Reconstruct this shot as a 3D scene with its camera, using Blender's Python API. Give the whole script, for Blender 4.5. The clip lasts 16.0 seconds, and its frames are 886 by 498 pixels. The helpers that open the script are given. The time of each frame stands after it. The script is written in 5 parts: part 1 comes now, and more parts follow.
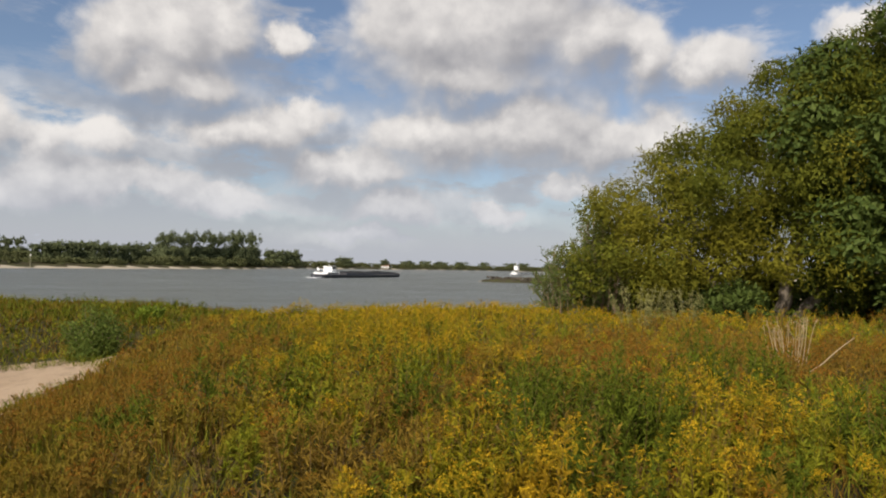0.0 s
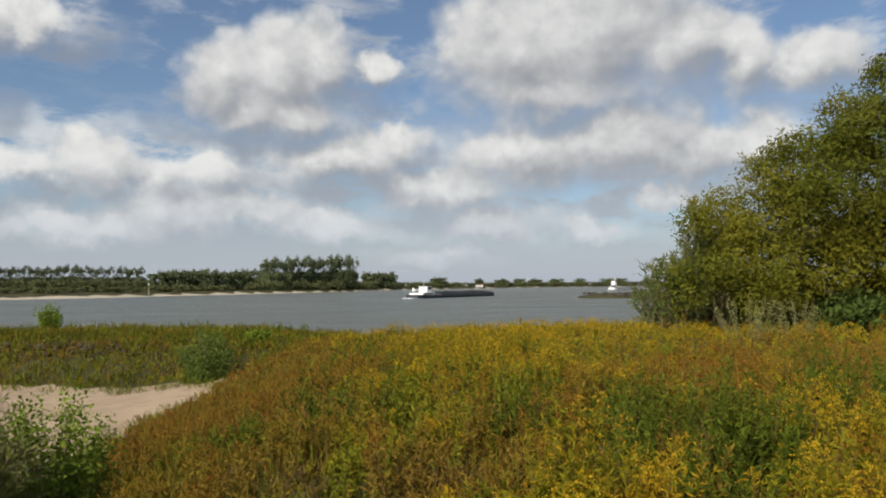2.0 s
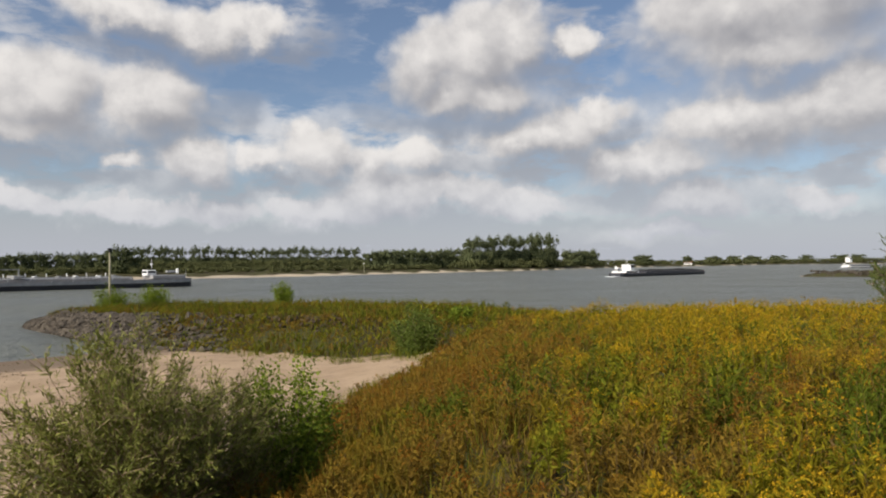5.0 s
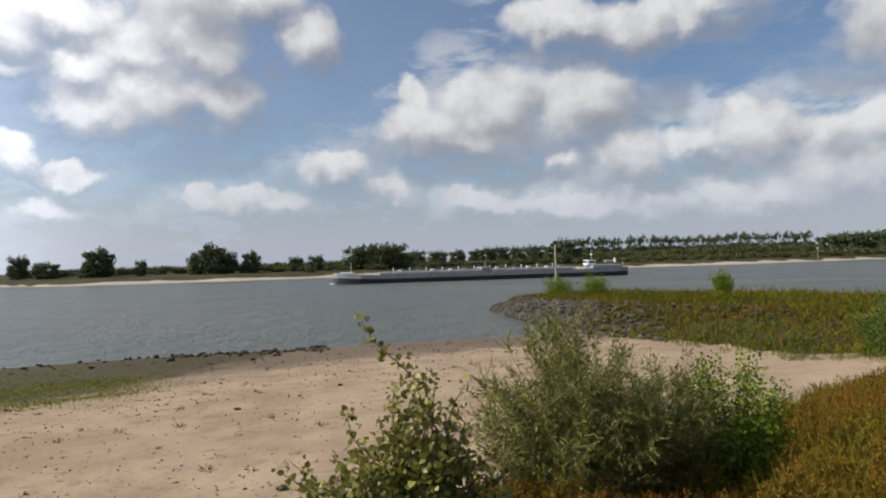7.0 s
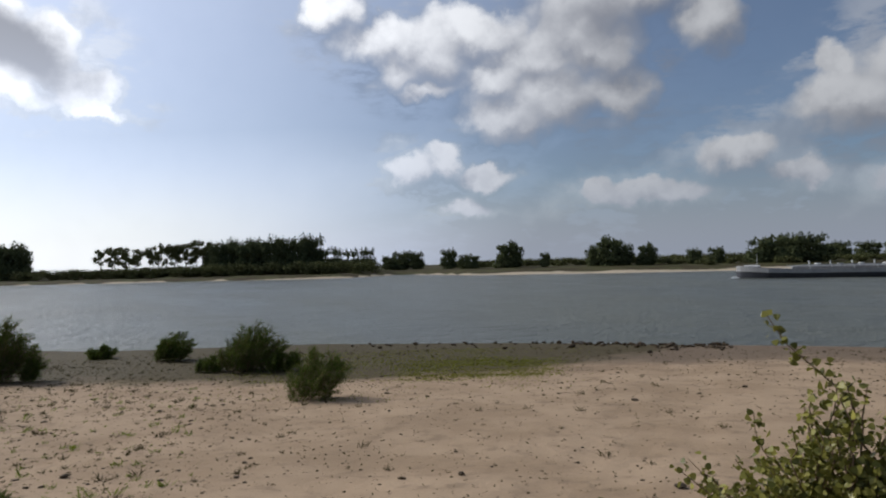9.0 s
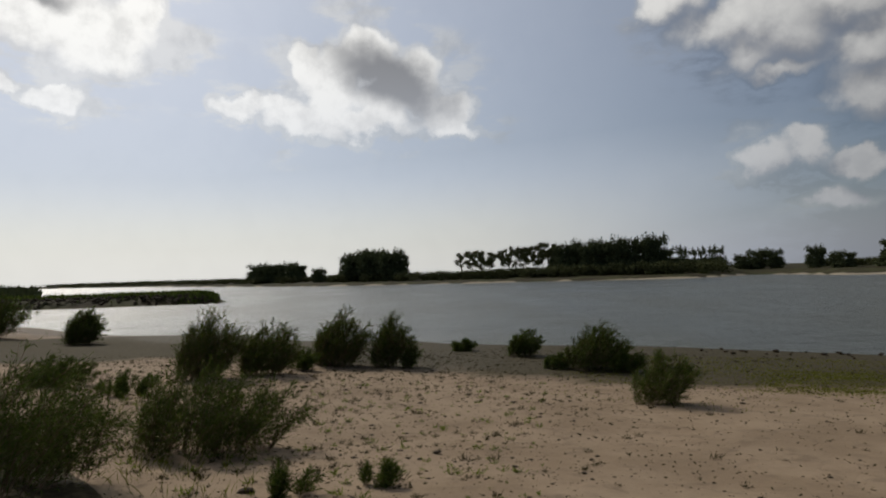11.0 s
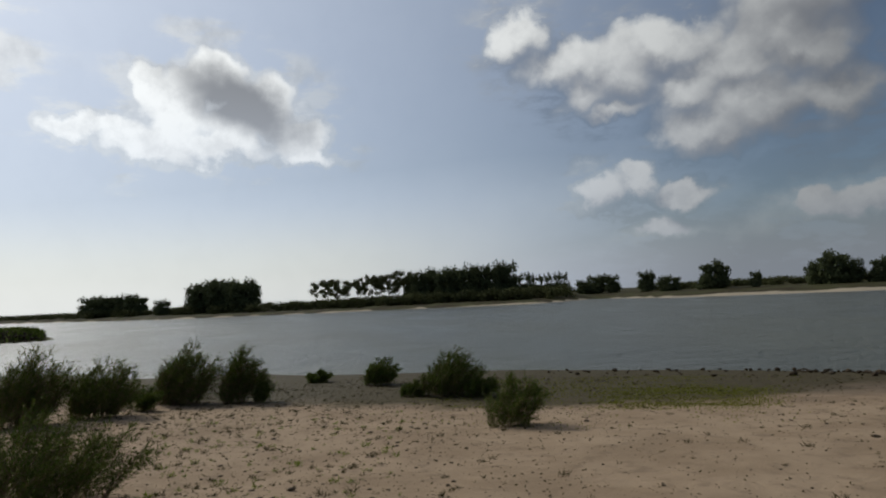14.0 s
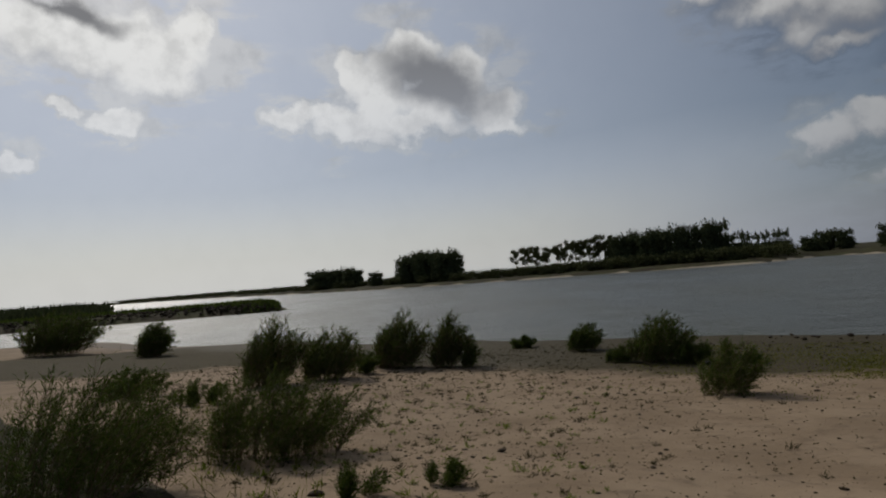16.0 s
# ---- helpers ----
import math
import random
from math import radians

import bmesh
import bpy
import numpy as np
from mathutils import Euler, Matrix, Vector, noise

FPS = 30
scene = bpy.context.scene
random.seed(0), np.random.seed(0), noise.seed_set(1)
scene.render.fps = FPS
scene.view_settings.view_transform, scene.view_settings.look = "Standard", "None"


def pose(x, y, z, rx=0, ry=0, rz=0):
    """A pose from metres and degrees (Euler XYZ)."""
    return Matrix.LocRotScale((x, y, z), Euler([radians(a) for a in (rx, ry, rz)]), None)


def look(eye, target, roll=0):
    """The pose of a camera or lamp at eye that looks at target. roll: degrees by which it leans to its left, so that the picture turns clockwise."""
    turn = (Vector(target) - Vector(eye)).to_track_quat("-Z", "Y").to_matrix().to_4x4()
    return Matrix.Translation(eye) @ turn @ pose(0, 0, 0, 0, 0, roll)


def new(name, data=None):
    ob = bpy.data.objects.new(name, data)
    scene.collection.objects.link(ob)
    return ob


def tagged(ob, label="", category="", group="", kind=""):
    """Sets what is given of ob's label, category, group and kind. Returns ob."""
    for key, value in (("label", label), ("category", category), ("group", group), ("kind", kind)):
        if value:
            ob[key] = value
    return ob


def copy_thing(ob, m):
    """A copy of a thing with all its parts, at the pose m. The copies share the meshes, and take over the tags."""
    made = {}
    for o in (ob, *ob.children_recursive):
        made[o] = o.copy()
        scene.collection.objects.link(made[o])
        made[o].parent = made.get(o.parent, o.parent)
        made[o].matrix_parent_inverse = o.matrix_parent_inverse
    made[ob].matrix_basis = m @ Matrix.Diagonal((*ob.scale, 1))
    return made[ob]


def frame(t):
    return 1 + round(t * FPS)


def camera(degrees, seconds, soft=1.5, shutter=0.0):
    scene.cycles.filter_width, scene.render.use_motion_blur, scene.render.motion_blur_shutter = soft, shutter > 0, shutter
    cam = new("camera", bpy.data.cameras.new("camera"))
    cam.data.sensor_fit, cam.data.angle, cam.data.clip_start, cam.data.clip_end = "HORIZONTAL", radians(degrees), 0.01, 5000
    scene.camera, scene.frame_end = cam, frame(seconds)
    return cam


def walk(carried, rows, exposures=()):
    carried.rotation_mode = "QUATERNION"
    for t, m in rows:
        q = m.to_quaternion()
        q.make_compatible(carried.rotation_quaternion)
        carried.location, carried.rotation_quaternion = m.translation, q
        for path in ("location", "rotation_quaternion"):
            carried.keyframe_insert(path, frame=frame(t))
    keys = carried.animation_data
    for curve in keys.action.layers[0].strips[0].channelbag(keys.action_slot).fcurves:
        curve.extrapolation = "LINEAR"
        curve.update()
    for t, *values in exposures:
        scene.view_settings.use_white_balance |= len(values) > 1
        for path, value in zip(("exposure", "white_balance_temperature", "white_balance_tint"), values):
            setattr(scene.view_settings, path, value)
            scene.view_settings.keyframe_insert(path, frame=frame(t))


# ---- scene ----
# Camera: held at eye height on the crest of a river bank and turned to the left.
# The water is z = 0; azimuths are degrees clockwise from +y.
EYE = 6.5
SUN_AZ, SUN_EL = -123.0, 34.0
cam = camera(65.9, 16.0, soft=2.0)


def polar(az, r, z=0.0):
    a = radians(az)
    return Vector((r * math.sin(a), r * math.cos(a), z))


def aim(az, el, roll):
    e, b = Vector((0, 0, EYE)), radians(el)
    return look(e, e + polar(az, 10 * math.cos(b), 10 * math.sin(b)), roll)


TURN = [
    (0.0, 28.00, 1.57, 1.40), (0.5, 26.25, 2.13, 0.92), (1.0, 23.50, 2.98, 0.58), (1.5, 22.43, 3.14, 0.02),
    (2.0, 20.17, 3.05, -0.27), (2.5, 16.87, 2.60, 0.05), (3.0, 14.79, 2.18, -0.57), (3.2, 13.96, 2.08, -0.67),
    (3.7, 11.9, 1.9, -0.7), (4.25, 9.2, 1.7, -0.6), (4.8, 5.2, 1.4, -0.5),
    (5.3, 0.59, 0.70, -0.36), (5.5, -2.04, -0.17, -0.32), (6.0, -13.48, 0.45, -1.8), (6.5, -21.94, 0.79, -1.60),
    (7.0, -31.82, 1.07, -1.66), (7.5, -40.60, 0.98, -1.75), (8.0, -49.79, 0.28, -1.35), (8.5, -57.81, 0.29, -1.74),
    (9.0, -64.16, 1.28, -1.38), (9.5, -74.29, 1.89, -1.41), (9.7, -78.40, 2.03, -1.50),
    (10.2, -87.0, 2.15, -1.65), (10.75, -92.3, 2.1, -1.8), (11.3, -92.0, 2.1, -1.95),
    (11.8, -85.75, 2.20, -2.09), (12.0, -81.98, 3.02, -3.57), (12.5, -70.80, 6.84, -5.30), (13.0, -65.78, 6.10, -3.96),
    (13.5, -73.68, 3.46, -2.66), (14.0, -80.12, 3.99, -2.84), (14.5, -81.06, 3.51, -3.32), (15.0, -81.87, 3.17, -3.13),
    (15.5, -90.77, 2.53, -4.47), (16.0, -96.80, 2.27, -4.62),
]
walk(cam, [(t, aim(az, el, roll)) for t, az, el, roll in TURN],
     exposures=[(0.0, 0.05, 6750, 13), (1.0, 0.02, 6620, 12), (2.0, 0.0, 6480, 9), (5.5, 0.03, 6700, 13), (6.5, 0.06, 6650, 12), (7.0, -0.08, 6300, 12), (8.0, -0.24, 6050, 14), (9.0, -0.66, 6050, 12),
                (9.7, -0.95, 6250, 9), (10.3, -1.2, 6400, 9), (11.3, -1.3, 6500, 10), (12.0, -1.27, 6500, 10), (12.5, -1.25, 5950, 6), (13.0, -1.2, 5900, 5), (13.5, -1.2, 6050, 7),
                (14.0, -1.18, 6250, 8), (14.5, -1.15, 6350, 8), (15.0, -1.2, 6400, 9), (16.0, -1.68, 6400, 10)])

# ---- world: sky, cumulus clouds and sun ----
world = bpy.data.worlds.new("world")
scene.world = world
world.use_nodes = True
wt = world.node_tree
wt.nodes.clear()


def node(tree, kind, **sets):
    n = tree.nodes.new(kind)
    for key, value in sets.items():
        if key == "op":
            n.operation = value
        elif key.startswith("in_"):
            n.inputs[int(key[3:])].default_value = value
    return n


def mathn(tree, op, a, b=None, c=None, clamp=False):
    n = tree.nodes.new("ShaderNodeMath")
    n.operation, n.use_clamp = op, clamp
    for i, v in enumerate((a, b, c)):
        if v is None:
            continue
        if isinstance(v, (int, float)):
            n.inputs[i].default_value = v
        else:
            tree.links.new(v, n.inputs[i])
    return n.outputs[0]


def vecn(tree, op, a, b=None, c=None):
    n = tree.nodes.new("ShaderNodeVectorMath")
    n.operation = op
    for i, v in enumerate((a, b, c)):
        if v is None:
            continue
        if isinstance(v, tuple):
            n.inputs[i].default_value = v
        else:
            tree.links.new(v, n.inputs[i])
    return n.outputs["Value"] if op == "LENGTH" else n.outputs[0]


def noisen(tree, vec, scale, detail=4.0, rough=0.55):
    n = tree.nodes.new("ShaderNodeTexNoise")
    n.inputs["Scale"].default_value, n.inputs["Detail"].default_value, n.inputs["Roughness"].default_value = scale, detail, rough
    if vec is not None:
        tree.links.new(vec, n.inputs["Vector"])
    return n


def ramp(tree, fac, lo, hi, a=0.0, b=1.0, smooth=True):
    n = tree.nodes.new("ShaderNodeMapRange")
    n.interpolation_type = "SMOOTHSTEP" if smooth else "LINEAR"
    tree.links.new(fac, n.inputs[0])
    for i, v in enumerate((lo, hi, a, b)):
        n.inputs[i + 1].default_value = v
    return n.outputs[0]


def mixc(tree, fac, a, b, blend="MIX"):
    n = tree.nodes.new("ShaderNodeMix")
    n.data_type, n.blend_type = "RGBA", blend
    for sock, v in ((n.inputs[0], fac), (n.inputs[6], a), (n.inputs[7], b)):
        if isinstance(v, (int, float)):
            sock.default_value = v
        elif isinstance(v, tuple):
            sock.default_value = (*v, 1) if len(v) == 3 else v
        else:
            tree.links.new(v, sock)
    return n.outputs[2]


PUFFS = []


def cumulus(rows):
    """A cloud as a heap of puffs: azimuth, height, half width and half height in degrees."""
    PUFFS.extend(rows)


cumulus([(2.4, 16.8, 3.4, 2.9), (6.9, 17.4, 4.4, 3.6), (10.3, 18.3, 2.5, 2.6), (4.1, 14.2, 3.5, 2.3), (7.8, 14.2, 3.7, 2.2)])  # bank_top
cumulus([(14.5, 17.4, 1.7, 1.4)])  # puff_by
cumulus([(26.4, 19.0, 5.9, 4.5), (33.1, 19.5, 7.7, 4.9), (40.1, 18.9, 4.8, 2.7), (29.8, 16.0, 7.4, 2.1)])  # upper
cumulus([(44.6, 17.4, 2.1, 2.6), (49.7, 16.2, 3.2, 1.9)])  # veil
cumulus([(26.6, 11.0, 6.1, 2.8), (34.2, 11.6, 6.5, 3.5), (40.7, 10.4, 4.9, 2.5), (45.6, 10.9, 2.4, 2.5)])  # middle
cumulus([(13.2, 10.5, 4.2, 2.3), (16.5, 11.7, 2.5, 2.1), (9.7, 10.3, 3.2, 2.0), (21.5, 8.0, 5.1, 2.1), (17.3, 8.1, 4.1, 1.9)])  # ridge
cumulus([(2.0, 8.7, 2.9, 1.9), (-1.7, 5.9, 4.7, 2.1), (4.0, 6.1, 4.7, 1.5)])  # leftrow
cumulus([(39.2, 7.3, 2.5, 0.9)])  # lens
cumulus([(10.3, 5.0, 6.0, 1.1), (23.9, 5.1, 5.2, 1.7), (32.7, 4.7, 2.8, 0.8), (21.2, 2.6, 4.7, 0.7)])  # low
cumulus([(59.9, 17.6, 2.7, 1.2)])  # corner
cumulus([(-21.1, 19.3, 4.8, 1.8), (-15.7, 18.3, 4.6, 2.0), (-10.9, 18.5, 2.4, 1.7)])  # crown
cumulus([(-32.7, 11.2, 5.1, 2.3), (-26.9, 12.4, 5.3, 3.5), (-19.9, 12.4, 3.8, 3.2), (-33.4, 13.9, 1.2, 1.5), (-29.8, 10.0, 6.6, 1.6)])  # main
cumulus([(-16.1, 7.7, 3.5, 2.3), (-21.6, 7.9, 1.4, 0.9), (-10.9, 8.6, 2.1, 1.4), (-6.8, 8.9, 3.3, 2.1), (-2.3, 8.4, 2.5, 1.8)])  # row
cumulus([(-28.1, 5.0, 3.8, 1.1), (-36.1, 6.2, 2.1, 1.1), (-21.6, 4.1, 4.1, 1.0), (-14.9, 4.2, 5.2, 1.1), (-6.6, 4.4, 5.8, 1.3), (-40.3, 7.9, 3.2, 1.4)])  # lowrow
cumulus([(-47.2, 5.3, 4.6, 1.0), (-51.7, 6.0, 1.1, 1.0), (-64.0, 8.6, 1.4, 1.0), (-60.1, 7.3, 2.0, 0.8)])  # lowleft
cumulus([(-73.2, 20.9, 2.1, 1.4), (-69.0, 18.0, 3.1, 1.7), (-65.2, 17.1, 3.6, 2.1), (-61.6, 18.7, 3.6, 1.7), (-65.4, 14.2, 2.2, 0.7)])  # wisp
cumulus([(-56.5, 16.8, 3.5, 1.8), (-58.3, 11.9, 3.5, 1.6), (-54.4, 13.4, 3.5, 2.1), (-51.4, 21.0, 4.7, 3.3), (-52.6, 18.1, 4.1, 2.0), (-47.2, 21.0, 4.1, 2.0), (-42.3, 18.4, 2.4, 1.8), (-49.4, 13.4, 2.2, 2.0), (-59.5, 15.0, 2.6, 1.5), (-54.8, 16.2, 2.8, 1.6), (-50.5, 16.8, 2.6, 1.8), (-68.0, 15.6, 1.8, 1.0)])  # big
cumulus([(-66.8, 8.3, 1.9, 1.2), (-64.6, 8.9, 1.0, 0.9), (-60.6, 7.3, 2.1, 0.7), (-61.8, 4.7, 2.1, 0.8)])  # small
cumulus([(-101.5, 14.9, 2.8, 1.9), (-100.8, 17.0, 2.4, 2.0), (-97.0, 15.0, 3.4, 1.9), (-98.6, 18.1, 2.8, 2.1), (-95.1, 16.0, 3.3, 2.1), (-92.0, 13.6, 2.5, 1.6), (-103.5, 17.2, 1.3, 1.6), (-107.4, 13.7, 2.7, 1.0), (-103.1, 12.5, 3.3, 1.4), (-98.4, 12.8, 3.9, 1.3), (-91.0, 12.1, 2.3, 0.8)])  # backlit
cumulus([(-124.4, 19.9, 6.8, 2.6), (-118.2, 17.7, 3.6, 2.3), (-115.8, 20.1, 1.8, 2.1), (-121.7, 13.7, 1.9, 0.9), (-124.7, 14.4, 1.3, 0.6), (-128.5, 10.6, 1.1, 0.7)])  # sunward


sky = node(wt, "ShaderNodeTexSky")
sky.sky_type, sky.sun_disc = "NISHITA", False
sky.sun_elevation, sky.sun_rotation = radians(SUN_EL), radians(SUN_AZ)
sky.air_density, sky.dust_density, sky.ozone_density = 1.0, 0.8, 3.0
way = node(wt, "ShaderNodeTexCoord").outputs["Generated"]
sep = node(wt, "ShaderNodeSeparateXYZ")
wt.links.new(way, sep.inputs[0])
azim = mathn(wt, "MULTIPLY", mathn(wt, "ARCTAN2", sep.outputs[0], sep.outputs[1]), 180 / math.pi)
elev = mathn(wt, "MULTIPLY", mathn(wt, "ARCSINE", sep.outputs[2]), 180 / math.pi)
comb = node(wt, "ShaderNodeCombineXYZ")
wt.links.new(azim, comb.inputs[0])
wt.links.new(elev, comb.inputs[1])
big = noisen(wt, way, 9.0, 2.0, 0.5)
fine = noisen(wt, way, 14.0, 10.0, 0.57)
warp = vecn(wt, "MULTIPLY_ADD", big.outputs["Color"], (3.0, 2.2, 0), (-1.5, -1.1, 0))
warp2 = vecn(wt, "MULTIPLY_ADD", fine.outputs["Color"], (5.0, 4.2, 0), (-2.5, -2.1, 0))
place = vecn(wt, "ADD", vecn(wt, "ADD", comb.outputs[0], warp), warp2)
flat = vecn(wt, "MULTIPLY", place, (1, 1, 0))
sunside = vecn(wt, "ADD", flat, (-1.0, 1.9, 0))


def billow(shift):
    """Heaped round heads of cloud at two sizes, 0 in their middles; shift moves the pattern toward the sun."""
    v = vecn(wt, "ADD", vecn(wt, "MULTIPLY_ADD", big.outputs["Color"], (0.05, 0.05, 0.04), tuple(shift)), vecn(wt, "MULTIPLY", way, (1, 1, 1.25)))
    out = None
    for size, much in ((9.0, 0.32), (21.0, 0.24), (48.0, 0.14)):
        cells = wt.nodes.new("ShaderNodeTexVoronoi")
        cells.feature = "SMOOTH_F1"
        cells.inputs["Scale"].default_value, cells.inputs["Smoothness"].default_value = size, 0.35
        wt.links.new(v, cells.inputs["Vector"])
        out = mathn(wt, "MULTIPLY_ADD", cells.outputs["Distance"], much, 0.0 if out is None else out)
    return out


def heap(p, rows, blend):
    d = None
    for a, e, w, h in rows:
        q = vecn(wt, "LENGTH", vecn(wt, "MULTIPLY_ADD", p, (1 / w, 1 / h, 0), (-a / w, -e / h, 0)))
        d = q if d is None else mathn(wt, "SMOOTH_MIN", d, q, blend)
    return d


SWELL = [(a, e, 1.36 if a > -8 else 1.22 if a > -40 else 1.42 if a > -82 else 1.32, w, h) for a, e, w, h in PUFFS]
PUFFS = [(a, e, w * k, h * k) for a, e, k, w, h in SWELL]
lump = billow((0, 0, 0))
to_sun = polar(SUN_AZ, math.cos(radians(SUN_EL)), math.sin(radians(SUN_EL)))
# slope of the heads toward the sun, used to paint their lit sides
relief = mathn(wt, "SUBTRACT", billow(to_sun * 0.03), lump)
mass = heap(flat, PUFFS, 0.3)
body = mathn(wt, "ADD", mass, mathn(wt, "ADD", lump, -0.26))
toward = heap(sunside, [q for q in PUFFS if q[2] > 1.8], 0.3)
# scattered clouds over the rest of the sky
loose = noisen(wt, vecn(wt, "MULTIPLY", way, (1, 1, 2.2)), 3.2, 7.0, 0.58).outputs["Fac"]
away = mathn(wt, "MAXIMUM", ramp(wt, elev, 24, 34), mathn(wt, "MAXIMUM", ramp(wt, azim, 62, 75), ramp(wt, azim, -130, -140)))
loose_d = mathn(wt, "MULTIPLY", ramp(wt, loose, 0.50, 0.62), away)
# a hazy bank of distant cloud, thicker to the right
bank = noisen(wt, vecn(wt, "MULTIPLY", way, (1, 1, 3.0)), 9.0, 8.0, 0.6).outputs["Fac"]
right = ramp(wt, azim, -85, -5)
bank_d = mathn(wt, "MULTIPLY", mathn(wt, "MULTIPLY", ramp(wt, bank, 0.30, 0.55), ramp(wt, elev, 17.0, 9.0)), mathn(wt, "MULTIPLY", right, 0.85))
wisp = mathn(wt, "MULTIPLY", mathn(wt, "MULTIPLY", ramp(wt, mass, 2.3, 1.0), ramp(wt, bank, 0.42, 0.66)), 0.55)
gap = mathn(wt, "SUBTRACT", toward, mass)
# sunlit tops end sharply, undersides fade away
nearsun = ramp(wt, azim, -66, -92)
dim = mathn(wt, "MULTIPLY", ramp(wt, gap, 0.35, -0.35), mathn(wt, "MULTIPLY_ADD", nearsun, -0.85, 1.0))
edge = node(wt, "ShaderNodeMapRange")
edge.interpolation_type = "SMOOTHSTEP"
for i, v in enumerate((body, mathn(wt, "MULTIPLY_ADD", dim, 0.30, 1.22), mathn(wt, "MULTIPLY_ADD", dim, -0.28, 0.66))):
    wt.links.new(v, edge.inputs[i])
cover = mathn(wt, "MAXIMUM", mathn(wt, "MAXIMUM", edge.outputs[0], wisp), mathn(wt, "MAXIMUM", loose_d, bank_d))
low = mathn(wt, "MAXIMUM", ramp(wt, elev, 11.0, 0.0), mathn(wt, "MULTIPLY", ramp(wt, elev, 22.0, 0.0), ramp(wt, azim, -32, -80, 0.0, 0.9)))
# light and shade of the clouds are painted: sunward parts white, others grey
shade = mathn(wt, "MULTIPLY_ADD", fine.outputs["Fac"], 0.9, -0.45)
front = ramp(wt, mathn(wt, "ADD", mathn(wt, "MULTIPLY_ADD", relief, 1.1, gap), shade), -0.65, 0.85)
calm = vecn(wt, "MULTIPLY", vecn(wt, "ADD", vecn(wt, "ADD", comb.outputs[0], warp), vecn(wt, "MULTIPLY_ADD", fine.outputs["Color"], (3.0, 2.5, 0), (-1.5, -1.25, 0))), (1, 1, 0))


def oval(p, az, el, tilt, wide, high):
    """Distance from the middle of a tilted oval, 1 at its edge."""
    q = vecn(wt, "ADD", p, (-az, -el, 0))
    c, n = math.cos(radians(tilt)), math.sin(radians(tilt))
    u, v = (node(wt, "ShaderNodeVectorMath", op="DOT_PRODUCT", in_1=k) for k in ((c / wide, n / wide, 0), (-n / high, c / high, 0)))
    xy = node(wt, "ShaderNodeCombineXYZ")
    for i, d in enumerate((u, v)):
        wt.links.new(q, d.inputs[0])
        wt.links.new(d.outputs["Value"], xy.inputs[i])
    return vecn(wt, "LENGTH", xy.outputs[0])


# ovals paint the shaded grey middles of the clouds against the sun
shaded_core = mathn(wt, "MINIMUM", oval(calm, -96.8, 16.3, -22, 5.8, 2.0), oval(calm, -124.5, 21.5, -14, 4.0, 0.8))
rim = ramp(wt, mathn(wt, "MULTIPLY_ADD", shade, 0.7, mathn(wt, "MULTIPLY_ADD", lump, 0.9, shaded_core)), 0.75, 1.85)
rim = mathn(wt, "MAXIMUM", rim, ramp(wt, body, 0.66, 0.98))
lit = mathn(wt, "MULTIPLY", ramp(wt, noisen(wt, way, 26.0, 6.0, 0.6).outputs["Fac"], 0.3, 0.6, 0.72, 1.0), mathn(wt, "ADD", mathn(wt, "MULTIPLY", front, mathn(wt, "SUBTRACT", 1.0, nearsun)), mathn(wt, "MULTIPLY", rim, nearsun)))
cloud_shading = mixc(wt, lit, mixc(wt, nearsun, (0.33, 0.335, 0.355), (0.20, 0.20, 0.205)), (0.84, 0.83, 0.80))
haze_col = mixc(wt, mathn(wt, "MULTIPLY", nearsun, ramp(wt, elev, 9.0, 3.0)), mixc(wt, ramp(wt, azim, -36, -82), (0.48, 0.53, 0.62), (0.64, 0.69, 0.79)), (0.74, 0.745, 0.72))
thin = mathn(wt, "SUBTRACT", 1.0, ramp(wt, cover, 0.0, 0.5))
hazy = mixc(wt, mathn(wt, "MAXIMUM", mathn(wt, "MULTIPLY", low, 0.75), mathn(wt, "MULTIPLY", thin, 0.9)), cloud_shading, haze_col)
bg_sky, bg_cloud = node(wt, "ShaderNodeBackground", in_1=0.10), node(wt, "ShaderNodeBackground", in_1=1.0)
# haze and cloud are brighter round the sun
dot = node(wt, "ShaderNodeVectorMath", op="DOT_PRODUCT", in_1=tuple(to_sun))
wt.links.new(way, dot.inputs[0])
wt.links.new(ramp(wt, dot.outputs["Value"], 0.35, 1.0, 1.0, 3.05, False), bg_cloud.inputs[1])
wt.links.new(sky.outputs[0], bg_sky.inputs[0])
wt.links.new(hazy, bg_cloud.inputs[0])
blend = node(wt, "ShaderNodeMixShader")
veil = mathn(wt, "MAXIMUM", mathn(wt, "MAXIMUM", mathn(wt, "MULTIPLY", cover, 0.95), mathn(wt, "MULTIPLY", low, 0.92)), ramp(wt, azim, -15, -112, 0.05, 0.58, False))
wt.links.new(veil, blend.inputs[0])
wt.links.new(bg_sky.outputs[0], blend.inputs[1])
wt.links.new(bg_cloud.outputs[0], blend.inputs[2])
wt.links.new(blend.outputs[0], node(wt, "ShaderNodeOutputWorld").inputs[0])

sun = new("sun", bpy.data.lights.new("sun", "SUN"))
sun.data.energy, sun.data.angle, sun.data.color = 4.6, radians(0.6), (1.0, 0.93, 0.82)
sun.matrix_world = look(polar(SUN_AZ, 100 * math.cos(radians(SUN_EL)), 100 * math.sin(radians(SUN_EL))), (0, 0, 0))

# ---- materials ----


def material(name, rough=0.8):
    m = bpy.data.materials.new(name)
    m.use_nodes = True
    return m, m.node_tree, m.node_tree.nodes["Principled BSDF"]


